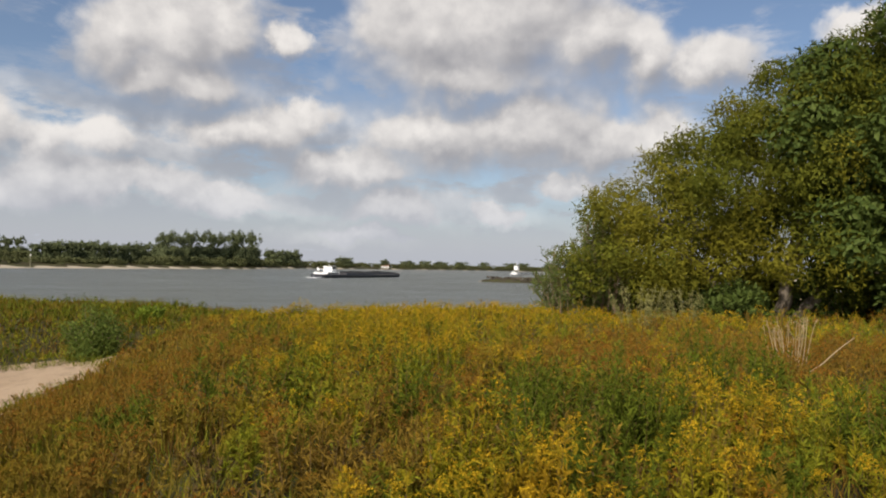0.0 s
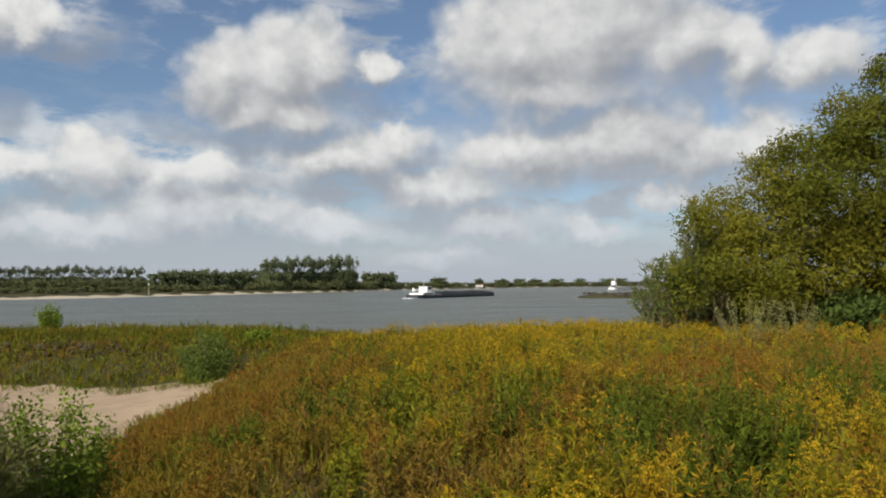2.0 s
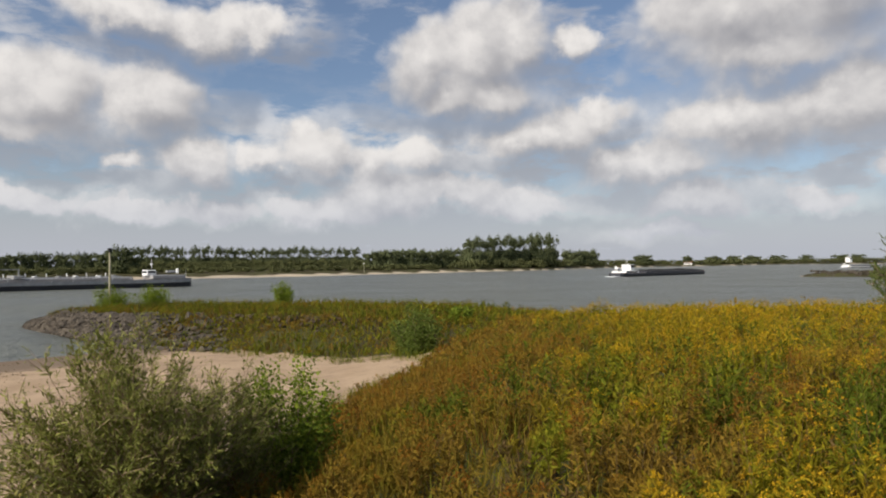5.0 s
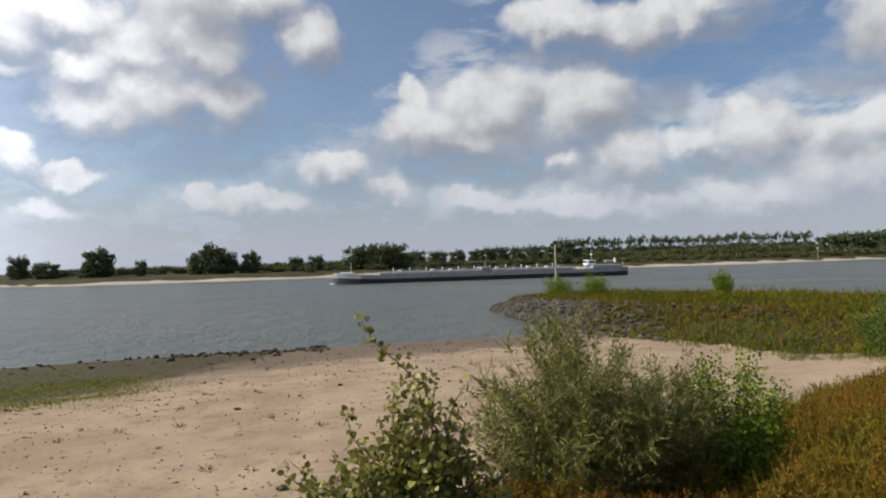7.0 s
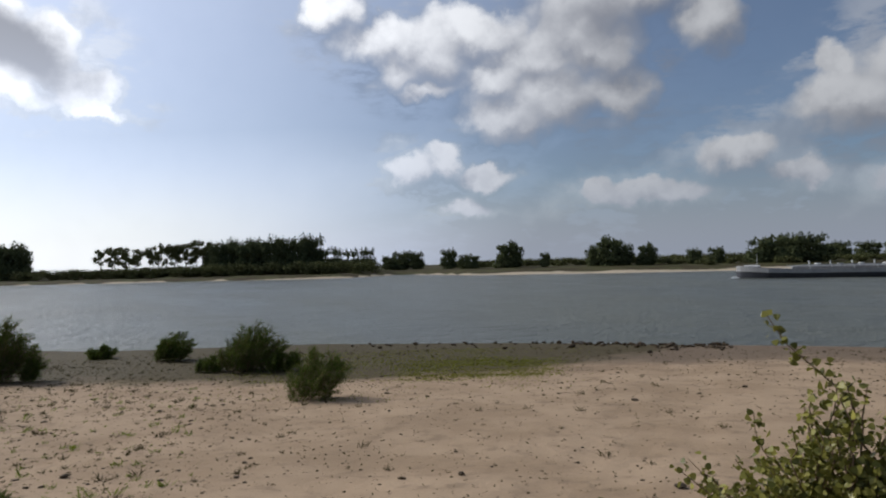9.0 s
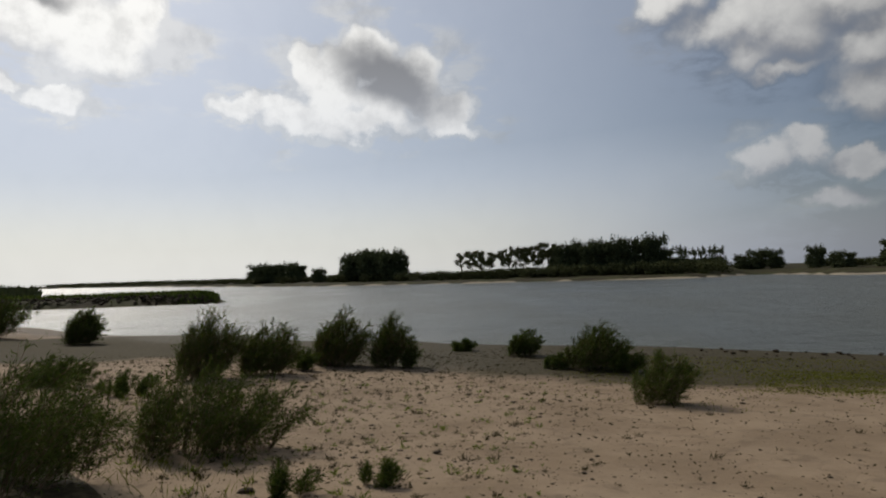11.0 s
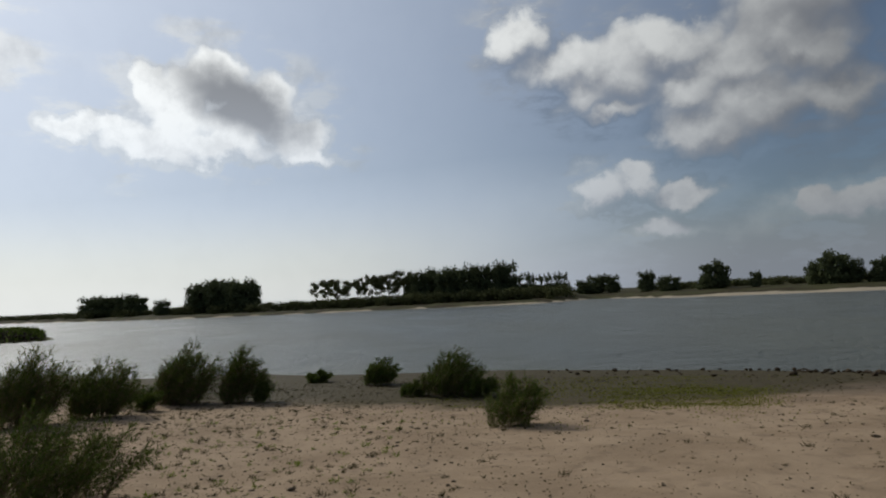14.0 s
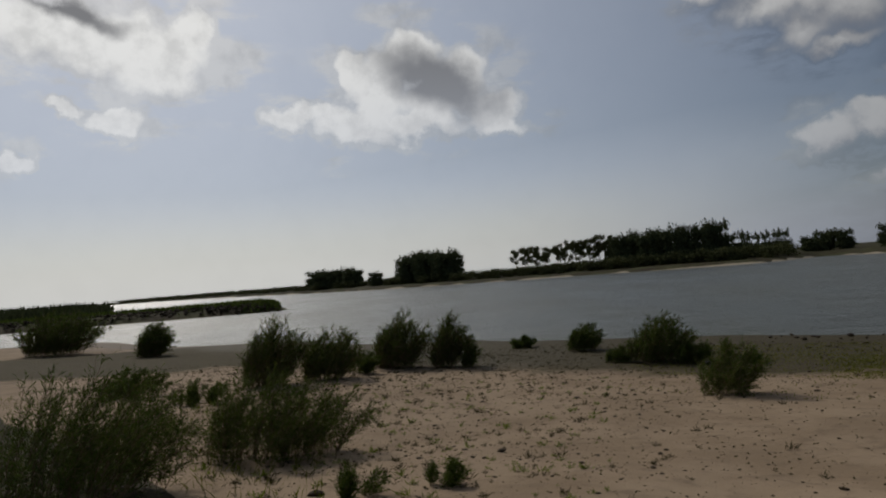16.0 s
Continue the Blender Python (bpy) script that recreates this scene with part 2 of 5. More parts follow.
def bumped(tree, bsdf, height, strength, distance):
    b = tree.nodes.new("ShaderNodeBump")
    b.inputs["Strength"].default_value, b.inputs["Distance"].default_value = strength, distance
    tree.links.new(height, b.inputs["Height"])
    tree.links.new(b.outputs[0], bsdf.inputs["Normal"])


def where(tree):
    return tree.nodes.new("ShaderNodeNewGeometry").outputs["Position"]


def leaf_mat(name, dark, light, rough=0.5, through_light=0.3, patch=None, patch_scale=0.25, gloss=0.06):
    """Leaves: colour differs from leaf to leaf and from patch to patch; some light passes through."""
    m, t, b = material(name)
    g = t.nodes.new("ShaderNodeNewGeometry")
    c = mixc(t, g.outputs["Random Per Island"], dark, light)
    if patch:
        n = noisen(t, g.outputs["Position"], patch_scale, 3.0)
        c = mixc(t, ramp(t, n.outputs["Fac"], 0.46, 0.62), c, mixc(t, g.outputs["Random Per Island"], tuple(v * 0.7 for v in patch), patch))
    t.links.new(c, b.inputs["Base Color"])
    b.inputs["Roughness"].default_value = rough
    b.inputs["Specular IOR Level"].default_value = gloss
    tr = t.nodes.new("ShaderNodeBsdfTranslucent")
    t.links.new(c, tr.inputs[0])
    mx = t.nodes.new("ShaderNodeMixShader")
    mx.inputs[0].default_value = through_light
    t.links.new(b.outputs[0], mx.inputs[1])
    t.links.new(tr.outputs[0], mx.inputs[2])
    t.links.new(mx.outputs[0], t.nodes["Material Output"].inputs[0])
    return m


def rough_mat(name, a, b_, scale, rough=0.85, bump=0.3, dist=0.02, metal=0.0, fine_scale=8.0):
    """Two colours mixed by noise at two scales, with a fine relief."""
    m, t, b = material(name)
    tc = t.nodes.new("ShaderNodeTexCoord").outputs["Object"]
    n1, n2 = noisen(t, tc, scale, 5.0), noisen(t, tc, scale * fine_scale, 4.0, 0.65)
    f = mathn(t, "MULTIPLY_ADD", n2.outputs["Fac"], 0.45, mathn(t, "MULTIPLY", n1.outputs["Fac"], 0.55))
    t.links.new(mixc(t, ramp(t, f, 0.36, 0.64), a, b_), b.inputs["Base Color"])
    b.inputs["Roughness"].default_value, b.inputs["Metallic"].default_value = rough, metal
    b.inputs["Specular IOR Level"].default_value = 0.15 if rough >= 0.8 else 0.5
    bumped(t, b, n2.outputs["Fac"], bump, dist)
    return m


def ground_mat():
    m, t, b = material("sand_and_turf")
    b.inputs["Specular IOR Level"].default_value = 0.12
    pos = where(t)
    z = node(t, "ShaderNodeSeparateXYZ")
    t.links.new(pos, z.inputs[0])
    att = t.nodes.new("ShaderNodeAttribute")
    att.attribute_name = "turf"
    n1, n2, n3 = noisen(t, pos, 0.35, 5.0), noisen(t, pos, 5.0, 6.0, 0.7), noisen(t, pos, 0.08, 4.0)
    sand = mixc(t, ramp(t, n1.outputs["Fac"], 0.35, 0.65), (0.295, 0.212, 0.134), (0.38, 0.279, 0.182))
    n4 = noisen(t, pos, 1.3, 4.0, 0.6)
    sand = mixc(t, ramp(t, n4.outputs["Fac"], 0.50, 0.72, 0.0, 0.6), sand, (0.20, 0.145, 0.095))
    sand = mixc(t, ramp(t, noisen(t, pos, 24.0, 3.0, 0.6).outputs["Fac"], 0.58, 0.72, 0.0, 0.55), sand, (0.16, 0.12, 0.08))
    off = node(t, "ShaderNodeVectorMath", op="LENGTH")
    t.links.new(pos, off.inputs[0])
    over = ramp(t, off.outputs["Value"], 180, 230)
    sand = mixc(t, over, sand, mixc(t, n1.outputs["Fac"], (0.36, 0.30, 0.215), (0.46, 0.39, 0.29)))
    wet = mathn(t, "MULTIPLY", ramp(t, mathn(t, "MULTIPLY_ADD", n1.outputs["Fac"], 0.5, z.outputs[2]), 1.0, 0.6), mathn(t, "SUBTRACT", 1.0, over))
    sand = mixc(t, wet, sand, (0.155, 0.114, 0.077))
    mud = t.nodes.new("ShaderNodeAttribute")
    mud.attribute_name = "mud"
    silt = ramp(t, mathn(t, "MULTIPLY_ADD", n1.outputs["Fac"], 1.3, mathn(t, "MULTIPLY_ADD", n2.outputs["Fac"], 0.5, mud.outputs["Fac"])), 1.12, 1.7, 0.0, 0.95)
    sand = mixc(t, silt, sand, mixc(t, ramp(t, n2.outputs["Fac"], 0.4, 0.6), (0.048, 0.039, 0.017), (0.083, 0.066, 0.031)))
    turf = mixc(t, ramp(t, n2.outputs["Fac"], 0.35, 0.65), (0.022, 0.017, 0.008), (0.06, 0.045, 0.018))
    turf = mixc(t, ramp(t, n3.outputs["Fac"], 0.4, 0.6), turf, (0.06, 0.06, 0.02))
    mask = ramp(t, mathn(t, "ADD", att.outputs["Fac"], mathn(t, "MULTIPLY_ADD", n2.outputs["Fac"], 0.5, mathn(t, "MULTIPLY_ADD", n1.outputs["Fac"], 0.8, -0.65))), 0.4, 0.6)
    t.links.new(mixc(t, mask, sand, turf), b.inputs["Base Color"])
    t.links.new(ramp(t, wet, 0, 1, 0.95, 0.8), b.inputs["Roughness"])
    bumped(t, b, mathn(t, "MULTIPLY_ADD", n2.outputs["Fac"], 0.45, mathn(t, "ADD", n1.outputs["Fac"], n4.outputs["Fac"])), 0.7, 0.10)
    return m


def water_mat():
    m, t, b = material("river_water")
    pos = where(t)
    wind = vecn(t, "MULTIPLY", pos, (1.0, 0.75, 1.0))
    n0, n1, n2 = noisen(t, wind, 0.07, 3.0, 0.6), noisen(t, wind, 0.33, 4.0, 0.6), noisen(t, wind, 1.5, 3.0, 0.6)
    n3 = noisen(t, vecn(t, "MULTIPLY", pos, (0.6, 1.6, 1.0)), 0.03, 4.0)
    n4 = noisen(t, wind, 5.0, 2.0, 0.6)
    b.inputs["IOR"].default_value = 1.33
    t.links.new(mixc(t, ramp(t, n3.outputs["Fac"], 0.35, 0.65), (0.078, 0.084, 0.067), (0.112, 0.118, 0.094)), b.inputs["Base Color"])
    t.links.new(ramp(t, n3.outputs["Fac"], 0.35, 0.65, 0.30, 0.40), b.inputs["Roughness"])
    bumped(t, b, mathn(t, "MULTIPLY_ADD", n0.outputs["Fac"], 2.8, mathn(t, "MULTIPLY_ADD", n1.outputs["Fac"], 1.8, mathn(t, "MULTIPLY_ADD", n2.outputs["Fac"], 1.0, mathn(t, "MULTIPLY", n4.outputs["Fac"], 0.4)))), 0.9, 0.45)
    return m


GROUND, WATER = ground_mat(), water_mat()
BARK = rough_mat("bark", (0.09, 0.07, 0.05), (0.20, 0.17, 0.13), 2.0, 0.9, 0.6, 0.03)
TWIG = rough_mat("twig", (0.16, 0.10, 0.06), (0.26, 0.19, 0.12), 4.0)
STONE = rough_mat("basalt_and_grauwacke", (0.026, 0.022, 0.018), (0.115, 0.096, 0.072), 0.9, 0.9, 0.6, 0.05)
DARKSTONE = rough_mat("wet_stone", (0.035, 0.025, 0.015), (0.095, 0.070, 0.045), 2.0, 0.9, 0.5, 0.03)
WILLOW = leaf_mat("willow_leaf", (0.045, 0.054, 0.005), (0.102, 0.106, 0.01), 0.7, 0.06, patch=(0.155, 0.14, 0.012), patch_scale=0.2, gloss=0.08)
ASH = leaf_mat("ash_leaf", (0.035, 0.055, 0.010), (0.075, 0.10, 0.020), 0.6, 0.12, gloss=0.08)
SALLOW = leaf_mat("sallow_leaf", (0.055, 0.08, 0.02), (0.145, 0.175, 0.045), 0.65, 0.2)
WILLOW_D = leaf_mat("dark_willow_leaf", (0.05, 0.078, 0.014), (0.14, 0.18, 0.035), 0.7, 0.22)
OSIER = leaf_mat("osier_leaf", (0.085, 0.1, 0.018), (0.31, 0.32, 0.08), 0.65, 0.18)
SHRUB = leaf_mat("green_shrub_leaf", (0.07, 0.11, 0.01), (0.24, 0.3, 0.035))
POPLAR = leaf_mat("poplar_leaf", (0.09, 0.095, 0.014), (0.36, 0.33, 0.075), 0.4, gloss=0.3)
# far leaves: distance haze is put into both colours, lighter and greyer
FAR = leaf_mat("far_crown_leaf_hazed", (0.068, 0.083, 0.038), (0.108, 0.122, 0.056), 0.9, 0.12)
FAR_O = leaf_mat("far_olive_leaf_hazed", (0.07, 0.078, 0.03), (0.13, 0.135, 0.055), 0.9, 0.12)
STALK = leaf_mat("stalks", (0.06, 0.035, 0.015), (0.15, 0.10, 0.035), 0.7, 0.1)
HERB = leaf_mat("goldenrod_leaf", (0.085, 0.085, 0.004), (0.25, 0.21, 0.012), 0.7, 0.18, patch=(0.28, 0.17, 0.01), patch_scale=0.8)
NETTLE = leaf_mat("nettle_leaf", (0.034, 0.048, 0.004), (0.115, 0.14, 0.012), 0.7, 0.18)
OLIVE = leaf_mat("meadow_leaf", (0.07, 0.085, 0.006), (0.22, 0.222, 0.016), 0.7, 0.18, patch=(0.22, 0.17, 0.014), patch_scale=1.2)
WITHER = leaf_mat("withered_leaf", (0.075, 0.047, 0.008), (0.245, 0.155, 0.023), 0.8, 0.18, patch=(0.21, 0.155, 0.018), patch_scale=0.7)
GOLD = leaf_mat("goldenrod_bloom", (0.36, 0.22, 0.01), (0.58, 0.37, 0.02), 0.8, 0.3, patch=(0.44, 0.25, 0.015), patch_scale=0.5)
RUST = leaf_mat("faded_bloom", (0.13, 0.05, 0.008), (0.31, 0.125, 0.016), 0.8, 0.25, patch=(0.28, 0.17, 0.02), patch_scale=0.6)
DRY = leaf_mat("dry_grass", (0.07, 0.038, 0.007), (0.21, 0.125, 0.02), 0.8, 0.2, patch=(0.17, 0.135, 0.018), patch_scale=0.4)
GREEN = leaf_mat("green_grass", (0.05, 0.065, 0.006), (0.18, 0.185, 0.018), 0.7, 0.3)
STRAW = leaf_mat("bleached_stalk", (0.26, 0.19, 0.10), (0.42, 0.32, 0.19), 0.8, 0.1)
SAGE = leaf_mat("mugwort_leaf", (0.13, 0.125, 0.04), (0.26, 0.24, 0.09), 0.8, 0.2)
MOSS = leaf_mat("beach_grass", (0.13, 0.145, 0.016), (0.27, 0.28, 0.038), 0.7, 0.2)
WEED = leaf_mat("beach_weed", (0.035, 0.032, 0.012), (0.10, 0.085, 0.03), 0.8, 0.1)
HULL = rough_mat("dark_hull_paint", (0.018, 0.019, 0.024), (0.032, 0.034, 0.042), 0.6, 0.45, 0.1, 0.01)
GREY = rough_mat("grey_hull_paint", (0.21, 0.21, 0.21), (0.31, 0.31, 0.30), 0.5, 0.5, 0.1, 0.01)
WHITE = rough_mat("white_ship_paint", (0.70, 0.70, 0.68), (0.82, 0.82, 0.80), 0.7, 0.45, 0.05, 0.01)
DECK = rough_mat("deck_paint", (0.16, 0.13, 0.11), (0.27, 0.22, 0.18), 0.6, 0.7, 0.1, 0.01)
COAL = rough_mat("coal", (0.012, 0.012, 0.012), (0.04, 0.038, 0.035), 0.8, 0.9, 0.8, 0.1)
PANE = rough_mat("ship_window", (0.02, 0.025, 0.03), (0.04, 0.05, 0.06), 1.0, 0.12, 0.0, 0.01)
FOAM = rough_mat("foam", (0.5, 0.52, 0.52), (0.75, 0.76, 0.76), 0.7, 0.8, 0.4, 0.05)
POST = rough_mat("weathered_post", (0.30, 0.27, 0.18), (0.45, 0.41, 0.28), 3.0, 0.8)
BLACK = rough_mat("black_paint", (0.012, 0.012, 0.012), (0.03, 0.03, 0.03), 2.0, 0.6)
TILE = rough_mat("roof_tile", (0.16, 0.07, 0.045), (0.26, 0.12, 0.08), 1.5, 0.8)

# ---- the lie of the land ----
PROFILES = []


def profile(az, *rz):
    """Ground height along one direction from the camera's stand: radius, height, radius, height ..."""
    PROFILES.append((az, np.array(rz[0::2], float), np.array(rz[1::2], float)))


profile(-180, 0, 4.85, 30, 4.9, 200, 5, 5000, 5)
profile(-146, 0, 4.85, 8, 4.7, 20, 4.0, 60, 3.2, 200, 2.6, 5000, 4)
profile(-135, 0, 4.85, 6, 4.6, 12, 3.8, 25, 2.8, 90, 1.6, 200, 0.4, 230, -1, 330, -2, 5000, -6)
profile(-124, 0, 4.85, 5, 4.5, 11, 3.1, 25, 2.1, 80, 0.9, 132, 0, 150, -1.5, 5000, -6)
profile(-110, 0, 4.85, 2, 4.8, 4, 4.4, 10, 2.8, 20, 1.9, 60, 0.6, 88, 0, 105, -1.5, 5000, -6)
profile(-95, 0, 4.85, 2, 4.8, 4, 4.4, 10, 2.7, 20, 1.6, 44, 0.5, 68, 0, 85, -1.5, 5000, -6)
profile(-75, 0, 4.85, 2, 4.8, 4, 4.4, 10, 2.7, 16, 1.8, 38, 0.5, 59.5, 0, 75, -1.5, 5000, -6)
profile(-45, 0, 4.85, 2.5, 4.8, 4.5, 4.4, 10, 2.8, 16, 1.9, 42, 0.5, 55, 0, 70, -1.5, 5000, -6)
profile(-30, 0, 4.85, 3, 4.8, 5, 4.4, 9, 3.5, 15, 2.1, 45, 0.6, 57, 0, 70, -1.2, 5000, -6)
profile(-17, 0, 4.85, 3, 4.6, 6, 3.9, 9, 3.4, 12, 2.7, 17, 2.0, 45, 0.9, 62, 0.0, 75, -1.2, 5000, -6)
profile(-10, 0, 4.85, 4, 4.4, 8, 3.5, 10.5, 3.1, 15, 2.2, 21, 1.8, 38, 1.2, 62, 0.3, 75, -1, 5000, -6)
profile(-5, 0, 4.85, 6, 4.3, 12, 3.4, 15, 3.1, 20, 2.1, 26, 1.75, 36, 1.4, 62, 0.6, 75, -1, 5000, -6)
profile(0, 0, 4.85, 8, 4.2, 16, 3.35, 19, 3.1, 25, 2.2, 30, 1.85, 40, 1.6, 62, 0.8, 75, -1, 5000, -6)
profile(4, 0, 4.85, 10, 4.2, 20, 3.4, 25, 3.1, 32, 2.3, 38, 2.0, 45, 1.9, 62, 1, 75, -1, 5000, -6)
profile(8, 0, 4.85, 14, 4.3, 30, 3.4, 38, 3.0, 46, 2.7, 58, 2.2, 68, 0.5, 80, -1, 5000, -6)
profile(15, 0, 4.85, 20, 4.4, 36, 3.6, 44, 3.1, 52, 2.0, 62, 0.5, 75, -1, 5000, -6)
profile(28, 0, 4.85, 20, 4.5, 38, 3.9, 46, 3.4, 56, 1.5, 66, 0, 80, -1.5, 5000, -6)
profile(45, 0, 4.85, 20, 4.55, 45, 3.9, 60, 3.2, 75, 1.5, 90, 0, 105, -1.5, 5000, -6)
profile(60, 0, 4.85, 20, 4.6, 60, 4.3, 250, 4.0, 5000, 4)
profile(76, 0, 4.85, 20, 4.7, 60, 4.5, 200, 4.5, 600, 3, 5000, 4)
profile(180, 0, 4.85, 30, 4.9, 200, 5, 5000, 5)

FAR_AZ = np.array([-180, -128, -123, -119, -116, -112, -108, -103, -96, -90, -85, -80, -76, -72, -70, -68, -66, -62, -57, -50, -40, -30, -18, -8, -3, 2, 10, 13, 19, 25, 29, 36, 60, 180], float)
FAR_R = np.array([2600, 2600, 2300, 1800, 1350, 900, 680, 530, 472, 432, 422, 400, 392, 390, 425, 462, 450, 380, 366, 350, 362, 385, 405, 440, 495, 545, 690, 790, 1150, 1450, 1850, 2400, 2600, 2600], float)
# the groyne: inner toe, crest line and crest height by azimuth
GRO_AZ = np.array([-28.2, -27.6, -25.5, -22, -17.5, -12, -6, 1.5, 7, 12], float)
GRO_TOE = np.array([88, 85, 74, 61, 52, 45, 39, 35, 35, 40], float)
GRO_TOP = np.array([90, 90, 88, 82, 77, 71, 66, 58, 50, 48], float)
GRO_Z = np.array([-0.5, 0.4, 1.5, 2.0, 2.2, 2.35, 2.5, 2.7, 2.9, 2.6], float)
GRO_T0 = np.array([-0.6, -0.2, 0.0, 0.1, 0.4, 0.9, 1.2, 1.5, 1.9, 2.0], float)
EDGE_AZ = np.array([-180, -130, -118, -108, -75, -45, -30, -17, -10, -5, 0, 4, 8, 15, 28, 45, 60, 75, 180], float)
EDGE_R = np.array([400, 30, 12, 5.5, 4.5, 5, 7.0, 11.5, 14.5, 21, 26, 33, 42, 47, 52, 62, 110, 400, 400], float)


def smooth(x, a, b):
    q = np.clip((x - a) / (b - a), 0, 1)
    return q * q * (3 - 2 * q)


def spit(x, y, a, b, width, height):
    """A low stone spit from a to b, as a height over the water."""
    a, b = np.array(a[:2]), np.array(b[:2])
    d = b - a
    q = np.clip(((x - a[0]) * d[0] + (y - a[1]) * d[1]) / d.dot(d), 0, 1)
    off = np.hypot(x - a[0] - q * d[0], y - a[1] - q * d[1])
    return height - (height + 2) * smooth(off, width * 0.3, width * 1.6)


def wobble(x, y, s, seed=0.0):
    """Cheap smooth noise in -1 .. 1."""
    return (np.sin(x * s + 1.3 + seed) * np.cos(y * s * 1.13 - 0.7 + seed) + 0.6 * np.sin(x * s * 2.3 - y * s * 1.9 + 2 * seed) +
            0.4 * np.cos(x * s * 4.1 + y * s * 3.7 + seed * 3)) / 2.0


def groyne_z(az, r):
    toe, top, hz, t0 = (np.interp(az, GRO_AZ, v) for v in (GRO_TOE, GRO_TOP, GRO_Z, GRO_T0))
    z = t0 + (hz - t0) * smooth(r, toe, top * 0.35 + toe * 0.65 + 3)
    z = z + (-3 - z) * smooth(r, top + 5, top + 17)
    return np.where((az < -28.2) | (az > 14), -5, np.where(r < toe, -5, z))


def ground_z(x, y):
    x, y = np.asarray(x, float), np.asarray(y, float)
    r, az = np.hypot(x, y), np.degrees(np.arctan2(x, y))
    keys = np.array([p[0] for p in PROFILES], float)
    i = np.clip(np.searchsorted(keys, az, side="right") - 1, 0, len(keys) - 2)
    heights = np.stack([np.interp(r, p[1], p[2]) for p in PROFILES])
    q = np.clip((az - keys[i]) / (keys[i + 1] - keys[i]), 0, 1)
    cols = np.arange(r.size).reshape(r.shape)
    flat_h = heights.reshape(len(keys), -1)
    z = flat_h[i.ravel(), cols.ravel()].reshape(r.shape) * (1 - q) + flat_h[(i + 1).ravel(), cols.ravel()].reshape(r.shape) * q
    far = np.interp(az, FAR_AZ, FAR_R) * (1 + 0.012 * wobble(az, az * 0.3, 0.9))
    fz = np.interp(r - far, [-60, 0, 18, 45, 90, 400, 2500], [-6, 0, 1.4, 2.6, 3.6, 4.5, 5])
    z = np.maximum(z, np.where(r > 180, fz, -9))
    z = np.maximum(z, groyne_z(az, r))
    z = np.maximum(z, np.where((r > 180) & (r < 330), spit(x, y, polar(-112.6, 224), polar(-136, 262), 11, 2.6), -9))
    z = np.maximum(z, np.where((r > 280) & (r < 420), spit(x, y, polar(32.4, 350), polar(46, 345), 11, 2.2), -9))
    z = np.maximum(z, np.where((r > 200) & (r < 420) & (az < -118), spit(x, y, polar(-128, 300), polar(-146, 290), 45, 3.0), -9))
    bump = wobble(x, y, 0.9) * 0.05 + wobble(x, y, 0.23, 2.0) * 0.09
    return z + bump * smooth(r, 1.5, 6) * smooth(z, -0.1, 0.8) * smooth(-r, -400, -120)


def turf(x, y):
    """1 where plants cover the ground, 0 on bare sand."""
    r, az = np.hypot(x, y), np.degrees(np.arctan2(x, y))
    near = 1 - smooth(r / np.interp(az, EDGE_AZ, EDGE_R), 0.92, 1.08)
    toe, top = np.interp(az, GRO_AZ, GRO_TOE), np.interp(az, GRO_AZ, GRO_TOP)
    gro = np.where((az > -28.4) & (az < 14), smooth(r + 1.3 * wobble(x, y, 0.5, 5.0), toe - 0.5, toe + 2.0) * (r < top + 12), 0)
    wide = 0.25 + 0.75 * smooth(az, -70, -52) + 0.25 * wobble(az, az * 0.7, 0.5)
    far = smooth((r - np.interp(az, FAR_AZ, FAR_R)) / wide, 9, 22)
    spits = 1.6 * np.where((r > 180) & (r < 420) & ((az < -104) | (az > 31)), 1.0, 0.0)
    return np.clip(np.maximum.reduce([near, gro, far, spits * (r < np.interp(az, FAR_AZ, FAR_R))]), 0, 1)


def mesh_np(name, verts, faces, mats, index=None, smooth_shade=False):
    """A mesh from arrays; faces is one array of quads or triangles, or a list of such arrays."""
    me = bpy.data.meshes.new(name)
    faces = [f for f in (faces if isinstance(faces, list) else [faces]) if len(f)]
    verts = np.asarray(verts, np.float32)
    total = sum(f.size for f in faces)
    me.vertices.add(len(verts))
    me.vertices.foreach_set("co", verts.ravel())
    me.loops.add(total)
    me.loops.foreach_set("vertex_index", np.concatenate([f.ravel() for f in faces]).astype(np.int32))
    count = sum(len(f) for f in faces)
    me.polygons.add(count)
    sizes = np.concatenate([np.full(len(f), f.shape[1]) for f in faces])
    me.polygons.foreach_set("loop_start", np.concatenate([[0], np.cumsum(sizes)[:-1]]).astype(np.int32))
    for m in mats if isinstance(mats, (list, tuple)) else [mats]:
        me.materials.append(m)
    if index is not None:
        me.polygons.foreach_set("material_index", np.asarray(index, np.int32))
    me.update(calc_edges=True)
    me.polygons.foreach_set("use_smooth", np.full(count, smooth_shade))
    return me


